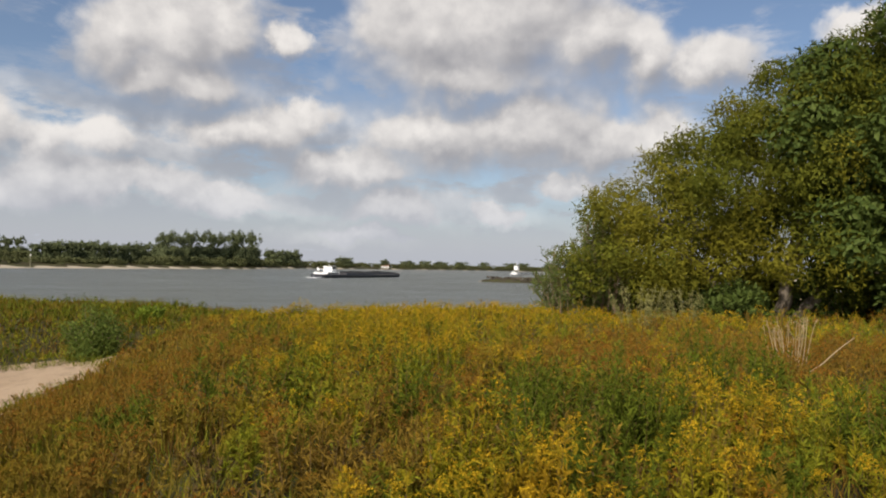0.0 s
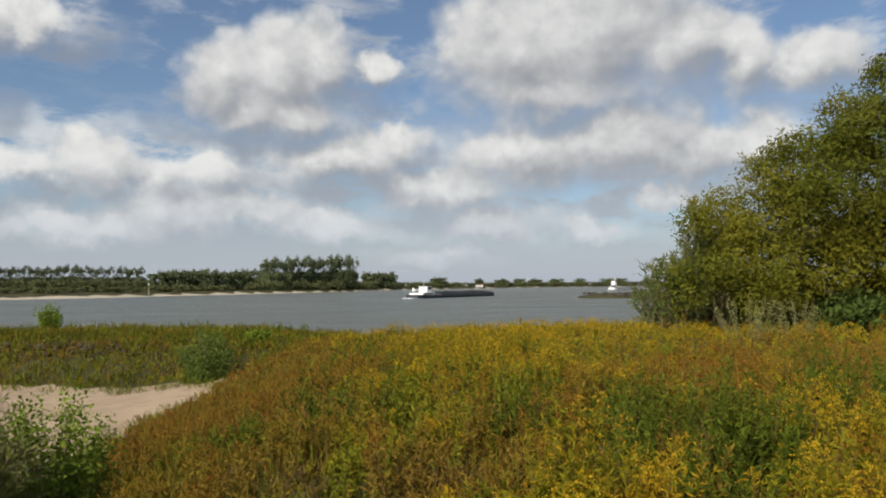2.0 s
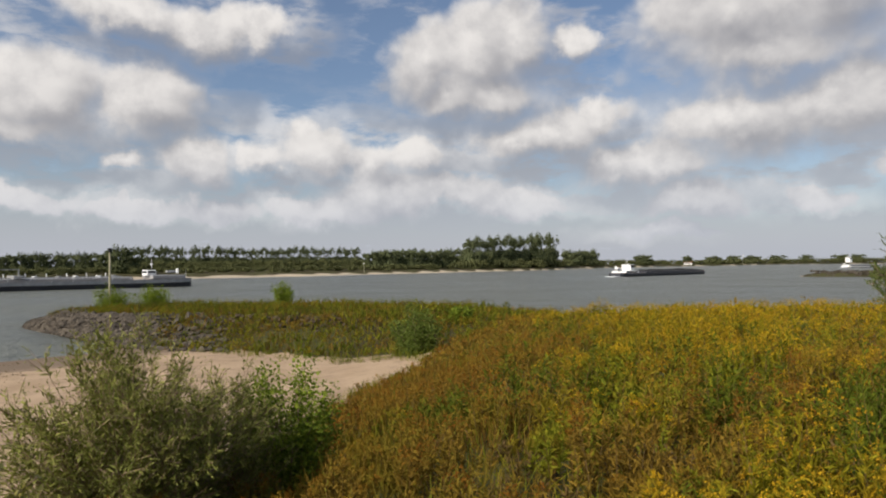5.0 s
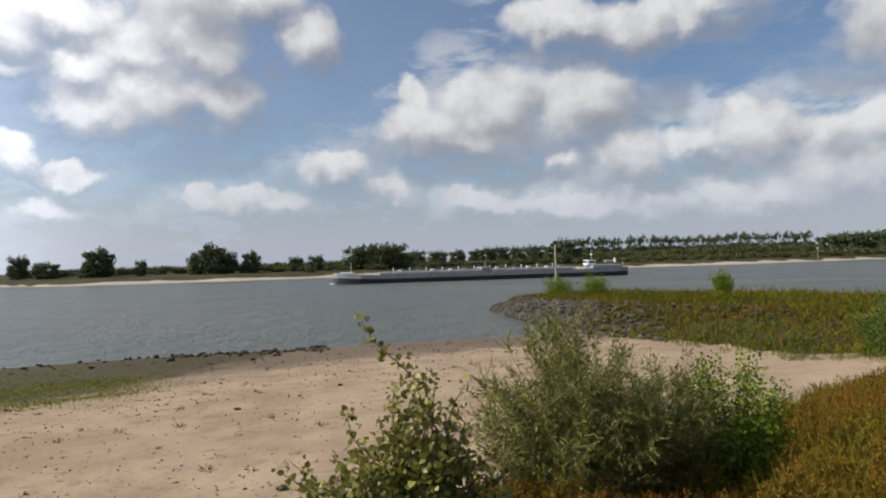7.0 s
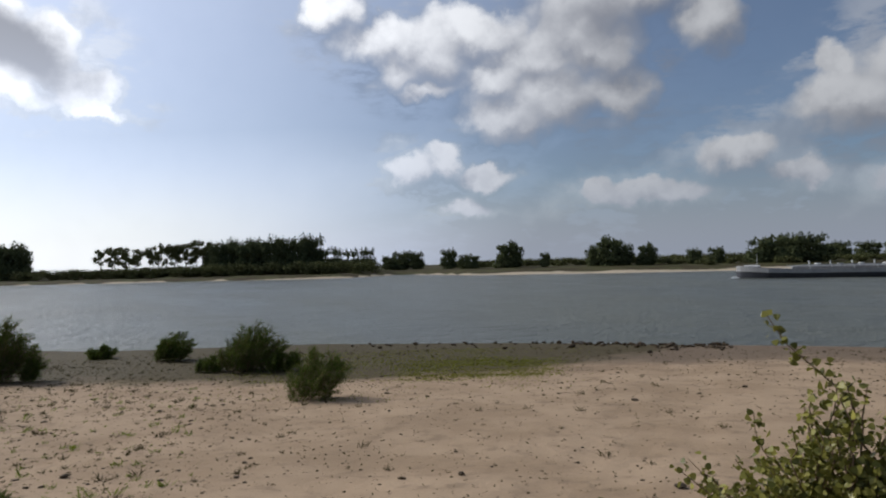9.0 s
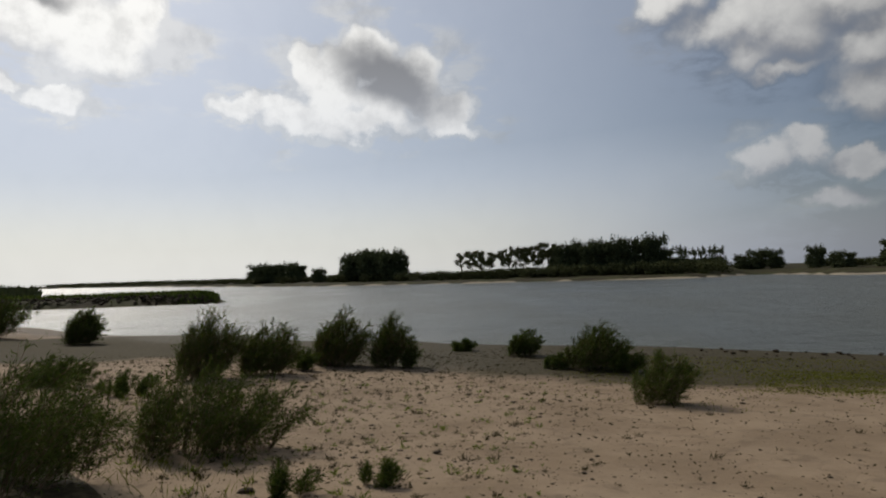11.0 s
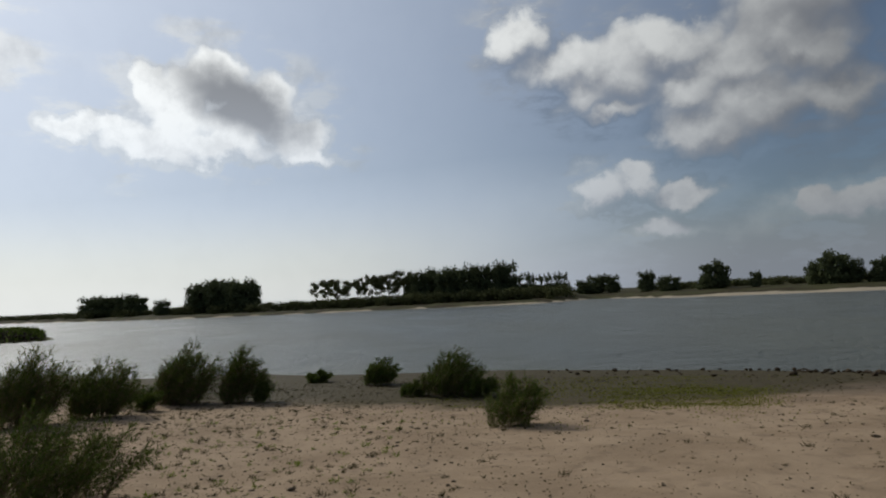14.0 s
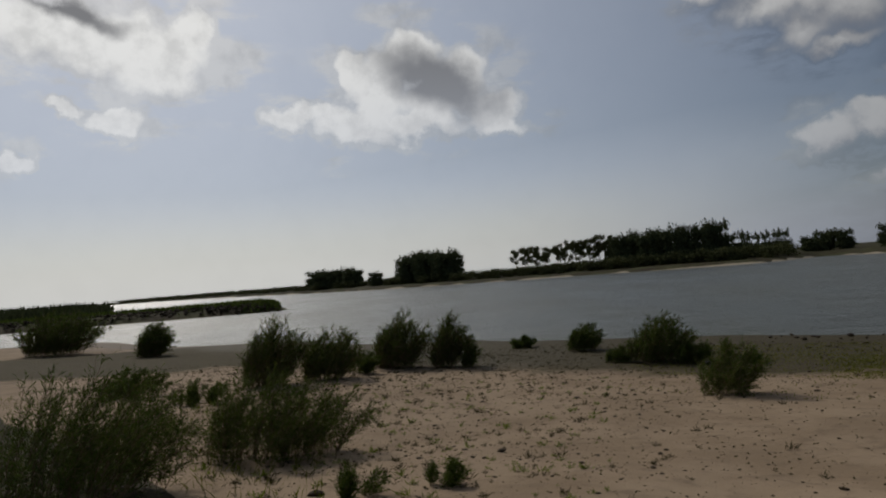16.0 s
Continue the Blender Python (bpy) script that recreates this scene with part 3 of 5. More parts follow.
def build_ground():
    az = np.radians(np.concatenate([np.arange(-180, -140, 4.0), np.arange(-140, 80, 0.5), np.arange(80, 180, 4.0)]))
    rr = [0.0, 0.5]
    while rr[-1] < 4700:
        rr.append(rr[-1] * 1.045 + 0.02)
    rr = np.array(rr)
    a, r = np.meshgrid(az, rr)
    x, y = r * np.sin(a), r * np.cos(a)
    z = ground_z(x, y)
    n, m = len(az), len(rr)
    i = np.arange((m - 1) * n).reshape(m - 1, n)
    j = np.roll(i, -1, axis=1)
    quads = np.stack([i, j, j + n, i + n], -1).reshape(-1, 4)[:, ::-1]
    me = mesh_np("ground", np.stack([x, y, z], -1).reshape(-1, 3), quads, GROUND, smooth_shade=True)
    att = me.attributes.new("turf", "FLOAT", "POINT")
    att.data.foreach_set("value", turf(x, y).ravel().astype(np.float32))
    att = me.attributes.new("mud", "FLOAT", "POINT")
    near_r = np.interp(np.degrees(np.arctan2(x, y)), [-108, -100, -92, -85, -72, -62, -55, -48, -43, -38], [50, 41, 38, 35, 33, 32, 36, 44, 54, 80])
    att.data.foreach_set("value", (smooth(r, near_r - 4, near_r + 10) * (r < 90)).ravel().astype(np.float32))
    return tagged(new("ground", me), "sandy beach and grassy river banks", "ground", kind="structure")


build_ground()
me = mesh_np("water", [(-4800, -4800, 0), (4800, -4800, 0), (4800, 4800, 0), (-4800, 4800, 0)], np.array([[0, 1, 2, 3]]), WATER)
tagged(new("water", me), "grey-blue wind-ruffled river water", "river", kind="structure")

# ---- tools for plants ----
rng = np.random.default_rng(7)


def unit(v):
    return v / np.maximum(np.linalg.norm(v, axis=-1, keepdims=True), 1e-9)


def blades(base, along, length, width, fold=0.0, face=None):
    """Leaves: a pointed quad each, from base along a direction, turned at random about it."""
    n = len(base)
    along = unit(along)
    side = unit(np.cross(along, rng.normal(size=(n, 3)) if face is None else face))
    up = np.cross(side, along)
    length, width = np.broadcast_to(length, n)[:, None], np.broadcast_to(width, n)[:, None]
    mid = base + along * length * 0.45 + up * length * fold
    v = np.stack([base, mid + side * width / 2, base + along * length, mid - side * width / 2], 1).reshape(-1, 3)
    return v, np.arange(4 * n).reshape(n, 4)


def join(groups):
    """Puts (verts, faces, material index) groups together."""
    verts, faces, index, at = [], [], [], 0
    for v, f, m in groups:
        if len(v) == 0:
            continue
        verts.append(v)
        faces.append(f + at)
        index.append(np.full(len(f), m))
        at += len(v)
    return np.concatenate(verts), faces, np.concatenate(index)


def tube(pts, radii, sides=6):
    pts = np.asarray(pts, float)
    n = len(pts)
    t = unit(np.gradient(pts, axis=0))
    ref = np.where(np.abs(t[:, 2:3]) > 0.9, [[1.0, 0, 0]], [[0, 0, 1.0]])
    s = unit(np.cross(t, ref))
    u = np.cross(s, t)
    a = np.arange(sides) * 2 * math.pi / sides
    v = pts[:, None] + (s[:, None] * np.cos(a)[None, :, None] + u[:, None] * np.sin(a)[None, :, None]) * np.asarray(radii)[:, None, None]
    i = np.arange((n - 1) * sides).reshape(n - 1, sides)
    j = np.roll(i, -1, axis=1)
    return v.reshape(-1, 3), np.stack([i, j, j + sides, i + sides], -1).reshape(-1, 4)


def branch(a, b, bend, n=6):
    """A bowed line of points from a to b."""
    a, b = np.asarray(a, float), np.asarray(b, float)
    q = np.linspace(0, 1, n)[:, None]
    return a + (b - a) * q + np.asarray(bend) * (4 * q * (1 - q)) + rng.normal(size=(n, 3)) * 0.02 * np.linalg.norm(b - a) * (q > 0) * (q < 1)


def part(name, me, parent, label=""):
    ob = new(name, me)
    ob.parent = parent
    return tagged(ob, label) if label else ob


def thing(name, label, category, at=(0, 0, 0), group="", kind=""):
    ob = new(name)
    ob.empty_display_size = 0.2
    ob.location = at
    return tagged(ob, label, category, group, kind)


def in_clumps(clumps, n, shell=0.55):
    """n points and outward directions in a heap of ellipsoids (x, y, z, rx, ry, rz), mostly near their outsides."""
    c = np.asarray(clumps, float)
    w = c[:, 3] * c[:, 5] + c[:, 3] * c[:, 4]
    k = rng.choice(len(c), n, p=w / w.sum())
    d = unit(rng.normal(size=(n, 3)))
    q = shell + (1.06 - shell) * rng.random(n) ** 0.7
    q = q * (1 + 0.10 * rng.normal(size=n))
    return c[k, :3] + d * c[k, 3:] * q[:, None], d


def put_tree(name, label, category, at, clumps, leaves, leaf, mat, trunks, droop=-0.2, group="", shell=0.5, bark=None, squash=1.0):
    """A tree or shrub: trunks are (from, to, bend, thickness) in its own metres; clumps make up the crown."""
    top = thing(name, label, category, at, group)
    groups = [(*tube(branch(a, b, bend, 7), np.linspace(w, w * 0.25, 7), 7 if w > 0.05 else 4), 0) for a, b, bend, w in trunks]
    v, f, i = join(groups)
    part("trunk" if category == "tree" else "wood", mesh_np(name + "_wood", v, f, bark or BARK, smooth_shade=True), top)
    p, d = in_clumps(clumps, leaves, shell)
    along = d * 0.7 + rng.normal(size=d.shape) * 0.7 + np.array([0, 0, droop])
    if category == "tree":
        along -= d * (along * d).sum(-1, keepdims=True) * 0.9
    size = leaf[0] * (0.6 + 0.8 * rng.random(leaves))
    v, f = blades(p, along, size, size * leaf[1], 0.08, d + rng.normal(size=d.shape) * 0.4 + np.array([0, 0, 0.25]))
    v[:, 2] = np.repeat(p[:, 2], 4) + (v[:, 2] - np.repeat(p[:, 2], 4)) * squash
    part("crown" if category == "tree" else "foliage", mesh_np(name + "_leaves", v, f, mat), top)
    return top


def tree_clumps(height, spread, base, n):
    """A heap of leaf clumps that fills a rounded, uneven crown."""
    out, mid, half = [], (height + base) / 2, (height - base) / 2
    for d, q in zip(unit(rng.normal(size=(n, 3))), rng.random(n) ** 0.4):
        d = np.sign(d) * np.abs(d) ** 0.62
        s = spread * rng.uniform(0.20, 0.34)
        k = q * rng.uniform(0.70, 0.92)
        out.append((d[0] * spread * k, d[1] * spread * k, mid + d[2] * half * k, s, s, s * half / spread * rng.uniform(0.7, 1.1)))
    return out


# ---- the far bank: trees one by one, and a belt of scrub ----


def far_template(name, label, kind):
    """A tree of unit height and unit half width, to be copied along the far bank."""
    if kind == "round":
        clumps, wood, n, leaf = tree_clumps(1.2, 1.0, 0.04, 46) + [(*rng.normal(0, 0.3, 2), z, 0.65, 0.65, 0.12) for z in np.linspace(0.05, 0.35, 8)], 0.03, 4600, (0.115, 1.1)
    elif kind == "tall":
        clumps, wood, n, leaf = tree_clumps(1.2, 0.9, 0.06, 40) + [(*rng.normal(0, 0.3, 2), z, 0.7, 0.7, 0.12) for z in np.linspace(0.06, 0.5, 12)], 0.022, 4200, (0.115, 1.1)
    elif kind == "thin":
        clumps, wood, n, leaf = [(*rng.normal(0, 0.5, 2), z, 0.5, 0.5, 0.06) for z in (0.48, 0.57, 0.64, 0.70, 0.76, 0.81, 0.85, 0.90, 0.94)], 0.06, 1100, (0.11, 0.8)
    else:
        clumps, wood, n, leaf = [(*rng.normal(0, 0.45, 2), rng.uniform(0.1, 0.72), 0.5, 0.5, 0.26) for _ in range(12)], 0.02, 850, (0.15, 0.95)
    trunks = [((0, 0, -0.05), (0, 0, 0.7), (0.02, 0, 0), wood)]
    for k in range(5):
        a = k * 1.26
        trunks.append(((0, 0, 0.2 + 0.06 * k), (0.45 * math.cos(a), 0.45 * math.sin(a), 0.42 + 0.07 * k), (0, 0, 0.03), wood * 0.35))
    ob = put_tree(name, label, "tree", (0, 0, -500), clumps, n, leaf, FAR_O if kind in ("thin", "bush") else FAR, trunks, 0.0, "trees on the far bank", 0.25, squash={"tall": 0.5, "round": 0.7, "thin": 0.75}.get(kind, 0.7))
    return ob


TEMPLATES = {
    "round": far_template("broadleaf_tree", "dark green round-crowned tree on the far bank", "round"),
    "tall": far_template("poplar_tree", "tall dark poplar in a far riverside wood", "tall"),
    "thin": far_template("bare_stemmed_tree", "slender tree with bare stem and sparse crown", "thin"),
    "bush": far_template("riverside_bush", "olive-green bush on the far bank", "bush"),
}


def far_tree(kind, az, top, half, back=70.0):
    """Stands a tree at an azimuth; its top and half width are angles seen from the stand."""
    d = float(np.interp(az, FAR_AZ, FAR_R)) + back
    p = polar(az, d)
    g = float(ground_z(np.array([p.x]), np.array([p.y]))[0])
    h = EYE + d * math.tan(radians(top)) - g
    w = d * radians(half)
    turn = Euler((0, 0, rng.random() * 6.28))
    copy_thing(TEMPLATES[kind], Matrix.LocRotScale((p.x, p.y, g - 0.2), turn, (w, w, max(h, 1.5))))


def far_row(kind, az0, az1, step, top0, top1, half, back=80.0, spread=60.0):
    az = az0
    while az < az1:
        q = (az - az0) / max(az1 - az0, 0.1)
        far_tree(kind, az, (top0 + (top1 - top0) * q) * (1.03 + 0.19 * rng.random()), half * (0.8 + 0.45 * rng.random()), back + spread * rng.random())
        az += step * (0.7 + 0.6 * rng.random())


far_row("tall", 5.6, 12.9, 0.5, 1.75, 1.9, 0.7, 70, 40)
far_row("bush", 5.0, 13.4, 0.6, 0.5, 0.5, 0.7, 55, 15)
far_row("round", -2.3, 5.4, 0.75, 0.95, 1.1, 0.8)
far_row("round", 14.2, 16.3, 0.9, 0.85, 0.9, 0.8)
far_row("bush", 13.0, 20.0, 0.8, 0.35, 0.4, 0.6)
far_tree("round", 19.8, 0.62, 0.7)
far_tree("round", 23.1, 0.52, 0.45)
far_row("bush", 18.0, 40.0, 0.8, 0.30, 0.30, 0.6, 100)
far_row("round", 25.0, 40.0, 1.6, 0.42, 0.40, 0.6, 200)
far_row("tall", -20.5, -3.4, 0.55, 1.25, 1.2, 0.5, 260, 60)
far_row("bush", -22.0, -3.0, 0.5, 0.55, 0.6, 0.7, 235, 20)
far_row("round", -35.0, -22.5, 1.3, 0.75, 0.95, 0.75, 90, 80)
far_tree("round", -21.6, 1.45, 1.15, 60)
far_row("round", -39.2, -35.2, 1.0, 1.2, 1.45, 0.95, 60, 30)
far_row("bush", -46, 16, 0.95, 0.15, 0.2, 0.7, 45, 40)
far_row("bush", -63, -40, 0.8, 0.35, 0.5, 0.8, 110, 60)
for az, top, half in ((-50.4, 1.75, 1.05), (-49.4, 1.2, 0.7), (-51.6, 1.1, 0.7), (-47.6, 1.15, 0.75), (-44.0, 0.7, 0.5), (-42.4, 0.75, 0.6), (-55.7, 0.7, 0.4), (-58.7, 1.55, 1.1),
                      (-62.0, 0.7, 0.8), (-63.7, 1.15, 0.6), (-66.4, 1.0, 0.6), (-67.6, 1.05, 0.8), (-68.6, 0.7, 0.7)):
    far_tree("round", az, top, half * 1.15, 75)
far_row("tall", -74.6, -70.0, 0.42, 1.25, 1.15, 0.36, 70, 25)
far_row("round", -82.9, -75.0, 0.7, 1.75, 2.05, 0.9, 60, 40)
far_row("thin", -90.8, -82.5, 0.75, 1.45, 2.1, 0.5, 60, 20)
far_row("thin", -90.0, -82.5, 1.3, 1.1, 1.7, 0.5, 60, 20)
far_row("bush", -91.5, -83.0, 0.5, 0.35, 0.5, 0.8, 40, 30)
far_row("bush", -83.0, -70.0, 0.5, 0.6, 0.6, 0.9, 40, 30)
far_row("round", -100.2, -96.0, 0.5, 1.6, 1.8, 1.05, 60, 40)
far_row("bush", -101.5, -92.0, 0.7, 0.3, 0.4, 0.8, 40, 30)
far_tree("round", -102.6, 0.75, 0.6, 60)
far_row("round", -107.3, -103.8, 0.6, 1.0, 1.05, 0.9, 60, 40)
far_row("bush", -122, -100, 0.6, 0.2, 0.3, 0.8, 50, 60)
for ob in TEMPLATES.values():
    for o in (*ob.children_recursive, ob):
        bpy.data.objects.remove(o)

# ---- near trees and shrubs ----


def turned(ob, az):
    ob.rotation_euler = (0, 0, -radians(az))
    return ob


def foot(az, r, sink=0.05):
    p = polar(az, r)
    return (p.x, p.y, float(ground_z(np.array([p.x]), np.array([p.y]))[0]) - sink)


def spaced(n, tries, place, size0, size1, gap):
    """Clumps of leaves that keep their distance from one another, so that shaded gaps stay open between them."""
    out = []
    for _ in range(tries):
        if len(out) == n:
            break
        s = rng.uniform(size0, size1)
        p = place(s)
        if p is not None and all((p[0] - q[0]) ** 2 + (p[1] - q[1]) ** 2 + (1.15 * (p[2] - q[2])) ** 2 > (gap * (s + q[3]) / 2) ** 2 for q in out):
            out.append((*p, s))
    return out


def sprays(p, way_out, length, each, leaf, droop):
    """Leafy shoots from points p along way_out; their tips hang by droop, and the leaves point along them."""
    n = len(p)
    k = np.repeat(np.arange(n), each)
    u = np.tile((np.arange(each) + 0.6) / each, n) + rng.normal(size=n * each) * 0.05
    way_out, length = unit(way_out), np.broadcast_to(length, n)
    at = p[k] + way_out[k] * (u * length[k])[:, None]
    at[:, 2] -= droop * length[k] * u * u
    tangent = way_out[k] - np.array([0, 0, 2 * droop]) * u[:, None]
    size = leaf[0] * rng.uniform(0.6, 1.35, n * each) * (1.15 - 0.4 * u)
    return blades(at, tangent + rng.normal(size=at.shape) * 0.55, size, size * leaf[1], 0.06)


def leafy(name, label, az, r, heaps, tufts_each, shoots, each, length, leaf, mat, trunks, droop=0.25, rise=0.35):
    """A tree near by: every clump is made of tufts, and each tuft of leafy shoots that grow outward."""
    top = thing(name, label, "tree", foot(az, r))
    groups = [(*tube(branch(a, b, bend, 7), np.linspace(w, w * 0.25, 7), 7), 0) for a, b, bend, w in trunks]
    v, f, i = join(groups)
    part("trunk", mesh_np(name + "_wood", v, f, BARK, smooth_shade=True), top)
    tufts = []
    for x, y, z, s in heaps:
        for d in unit(rng.normal(size=(tufts_each, 3)) + np.array([0, 0, 0.25])):
            t = s * rng.uniform(0.32, 0.6)
            c = np.array([x, y, z]) + d * (s * 1.05 - t * 0.7) * np.array([1.1, 1.0, 0.9])
            tufts.append((*c, t * 1.05, t * 1.05, t * 0.9))
    p, d = in_clumps(tufts, shoots, 0.6)
    v, f = sprays(p, d + rng.normal(size=d.shape) * 0.4 + np.array([0, 0, rise]), length * rng.uniform(0.4, 1.3, shoots), each, leaf, droop)
    # the dense outside of every tuft, its leaves lying like scales
    p, d = in_clumps(tufts, shoots * 10, 0.78)
    along = rng.normal(size=d.shape) * 0.8 + np.array([0, 0, -0.4])
    along -= d * (along * d).sum(-1, keepdims=True) * 0.7
    size = leaf[0] * 1.2 * rng.uniform(0.55, 1.4, len(p))
    v2, f2 = blades(p, along, size, size * leaf[1] * 1.2, 0.05, d + rng.normal(size=d.shape) * 0.3)
    v, f, _ = join([(v, f, 0), (v2, f2, 0)])
    part("crown", mesh_np(name + "_leaves", v, f, mat), top)
    return turned(top, az)


def withy(name, label, az, r, width, height, stems, twigs, each, leaf, mat, category="bush", group="", lean=0.0, foot_w=0.16, dome=0.45, twig=0.007, low=0.12, bark=None, side=0.22):
    """A willow bush: slender stems fan out of the ground and arch, side twigs grow along them, and narrow leaves along the twigs. lean: how far the wind bends the tips."""
    top = turned(thing(name, label, category, foot(az, r), group), az)
    a, q = rng.random(stems) * 2 * math.pi, np.sqrt(rng.random(stems))
    ring = np.stack([np.cos(a), np.sin(a), 0 * a], -1)
    base = ring * (q * foot_w * width)[:, None]
    tall = height * (1 - dome * q * q) * rng.uniform(0.62, 1.0, stems)
    tip = ring * (q * width * 0.5 * rng.uniform(0.7, 1.1, stems))[:, None] + np.array([lean * height, 0, 0])
    tip[:, 2] = tall
    knee = base + (tip - base) * np.array([0.28, 0.28, 0.62])
    t = np.linspace(0, 1, 6)[None, :, None]
    lines = base[:, None] * (1 - t) ** 2 + 2 * knee[:, None] * t * (1 - t) + tip[:, None] * t ** 2
    groups = [(*tube(line, np.linspace(twig, twig * 0.35, 6) * max(0.7, height / 2), 4), 0) for line in lines]
    k = np.repeat(np.arange(stems), twigs)
    u = low + (1 - low) * rng.random(len(k))
    uu = u[:, None]
    p = base[k] * (1 - uu) ** 2 + 2 * knee[k] * uu * (1 - uu) + tip[k] * uu ** 2
    run = unit((knee[k] - base[k]) * (1 - uu) + (tip[k] - knee[k]) * uu)
    go = unit(run * 0.9 + rng.normal(size=p.shape) * 0.5 + np.array([lean * 0.5, 0, 0.15]))
    length = side * height * rng.uniform(0.4, 1.2, len(k)) * (1.15 - 0.6 * u)
    groups.append((*blades(p, go, length, 0.008 * max(1.0, r / 14)), 0))
    v, f, _ = join(groups)
    part("trunk" if category == "tree" else "wood", mesh_np(name + "_wood", v, f, bark or TWIG), top)
    v, f = sprays(p, go, length, each, leaf, 0.10)
    part("crown" if category == "tree" else "foliage", mesh_np(name + "_leaves", v, f, mat), top)
    return top


def big_willow():
    tops = ((-6.0, 4.2), (-5.2, 6.9), (-2.2, 9.3), (0.4, 10.8), (3.1, 12.9), (7.0, 14.8), (9, 14.6))

    def place(s):
        x = rng.uniform(-5.6, 8.5)
        lid = np.interp(x, [a for a, _ in tops], [b for _, b in tops]) - s * 0.9
        q = rng.random() ** 0.7
        z = 0.7 + s * 0.5 + (lid - 0.7 - s * 0.5) * q
        deep = 5.0 * math.sqrt(max(0.05, 1 - (2 * q - 0.85) ** 2 * 0.8))
        y = deep * (1 - 2 * rng.random() ** 0.8)
        # the hollow under the limbs, open to the meadow
        if 0.8 < x < 7.5 and z < 6.0 and y < 0.8 and rng.random() < 0.8:
            return None
        return x, y, z

    trunks = []
    for x, lean, w in ((2.0, -4.5, 0.30), (2.4, 1.5, 0.36), (3.0, 5.0, 0.34), (1.6, -5.0, 0.22), (4.5, 3.0, 0.3)):
        a, b = (x, 0, -0.2), (x + lean, rng.uniform(-2, 2), rng.uniform(5, 7.5))
        trunks.append((a, b, (lean * 0.1, 0, 0.6), w))
        for k in range(5):
            q = rng.uniform(0.25, 0.8)
            s = np.array(a) + (np.array(b) - np.array(a)) * q
            trunks.append((s, s + np.array([rng.uniform(-2.5, 2.5), rng.uniform(-3, 1), rng.uniform(0.3, 2.2)]), (0, 0, 0.4), w * 0.35))
    return leafy("willow_tree", "large olive-green willow with dense yellowing crown", 50, 36, spaced(80, 8000, place, 1.1, 2.2, 1.45), 12, 13000, 5, 0.55, (0.18, 0.28), WILLOW, trunks, 0.35)


def dark_tree():
    """The darker tree that stands beside the willow."""
    def place(s):
        x, z = rng.uniform(-6.0, 6.0), rng.uniform(1.2, 14.0)
        if (x / 6.0) ** 2 + ((z - 6.6) / 7.2) ** 2 > 1:
            return None
        return x, rng.uniform(-4, 4), z

    trunks = [((0, 0, -0.2), (0.5, 0.3, 9.0), (0.4, 0, 0), 0.42)]
    for k in range(9):
        q = rng.uniform(0.2, 0.85)
        a = np.array([0.5 * q, 0.3 * q, 9.0 * q])
        trunks.append((a, a + np.array([rng.uniform(-4, 4), rng.uniform(-3, 3), rng.uniform(1.5, 4.5)]), (0, 0, -0.3), 0.14))
    return leafy("ash_tree", "dark green ash standing beside the willow", 66, 35, spaced(75, 4000, place, 1.0, 1.9, 1.0), 11, 6500, 4, 0.6, (0.25, 0.42), ASH, trunks, 0.25)


big_willow()
dark_tree()


def shrub(name, label, az, r, width, height, n, leaf, mat, category="bush", group="", lean=0.0, droop=0.35, stems=18, bark=None, clump=0.30, foot_w=0.10, dome=0.45, twig=0.012):
    """A many-stemmed shrub: stems fan out from the foot, leaves sit along their upper parts."""
    clumps, trunks = [], []
    for k in range(stems):
        a = rng.random() * 2 * math.pi
        q = math.sqrt(rng.random())
        tip = np.array([math.cos(a) * q * width / 2 * 0.85 + lean * height, math.sin(a) * q * width / 2 * 0.8, height * (1 - dome * q * q) * rng.uniform(0.72, 1.0)])
        trunks.append(((foot_w * q * width * math.cos(a), foot_w * q * width * math.sin(a), 0), tip, (0, 0, 0.08 * height), twig * max(0.6, height / 2)))
        for f in (0.2, 0.45, 0.7, 0.92):
            s = width * clump * (1.25 - f * 0.75) * rng.uniform(0.7, 1.1)
            c = tip * f
            c[:2] += (1 - f) * foot_w * q * width * np.array([math.cos(a), math.sin(a)])
            clumps.append((c[0], c[1], c[2] + 0.05 * height, s, s, max(s, height * 0.14)))
    return turned(put_tree(name, label, category, foot(az, r), clumps, n, leaf, mat, trunks, droop, group, 0.15, bark or TWIG), az)


for az, r, w, h in ((43.5, 38.5, 5.0, 3.0), (48.0, 39.5, 5.5, 3.4), (53.0, 39.0, 5.5, 3.2), (58.5, 36.5, 5.0, 2.6), (51.0, 33.5, 3.2, 1.9)):
    shrub("elder_bush", "dark green bush in the shade of the willow", az, r, w, h, 3200, (0.30, 0.45), ASH, stems=24, clump=0.2, foot_w=0.3, dome=0.4)
withy("young_willow", "grey-green young willow with thin upright shoots", 38.9, 35.0, 4.4, 4.5, 60, 26, 8, (0.20, 0.28), SALLOW, "tree", dome=0.5, foot_w=0.28, twig=0.012, low=0.04)
withy("young_willow", "slender young willow at the edge of the thicket", 41.3, 35.6, 3.6, 6.6, 50, 28, 8, (0.20, 0.28), SALLOW, "tree", dome=0.35, foot_w=0.25, twig=0.012, low=0.06)
withy("osier_bush", "grey-green osier bush with thin upright twigs", -21.0, 8.0, 3.0, 2.5, 130, 34, 9, (0.070, 0.22), OSIER, twig=0.004)
withy("osier_bush", "grey-green osier with reddish dry twigs", -14.5, 8.8, 2.0, 2.1, 80, 26, 8, (0.062, 0.22), OSIER, twig=0.004)
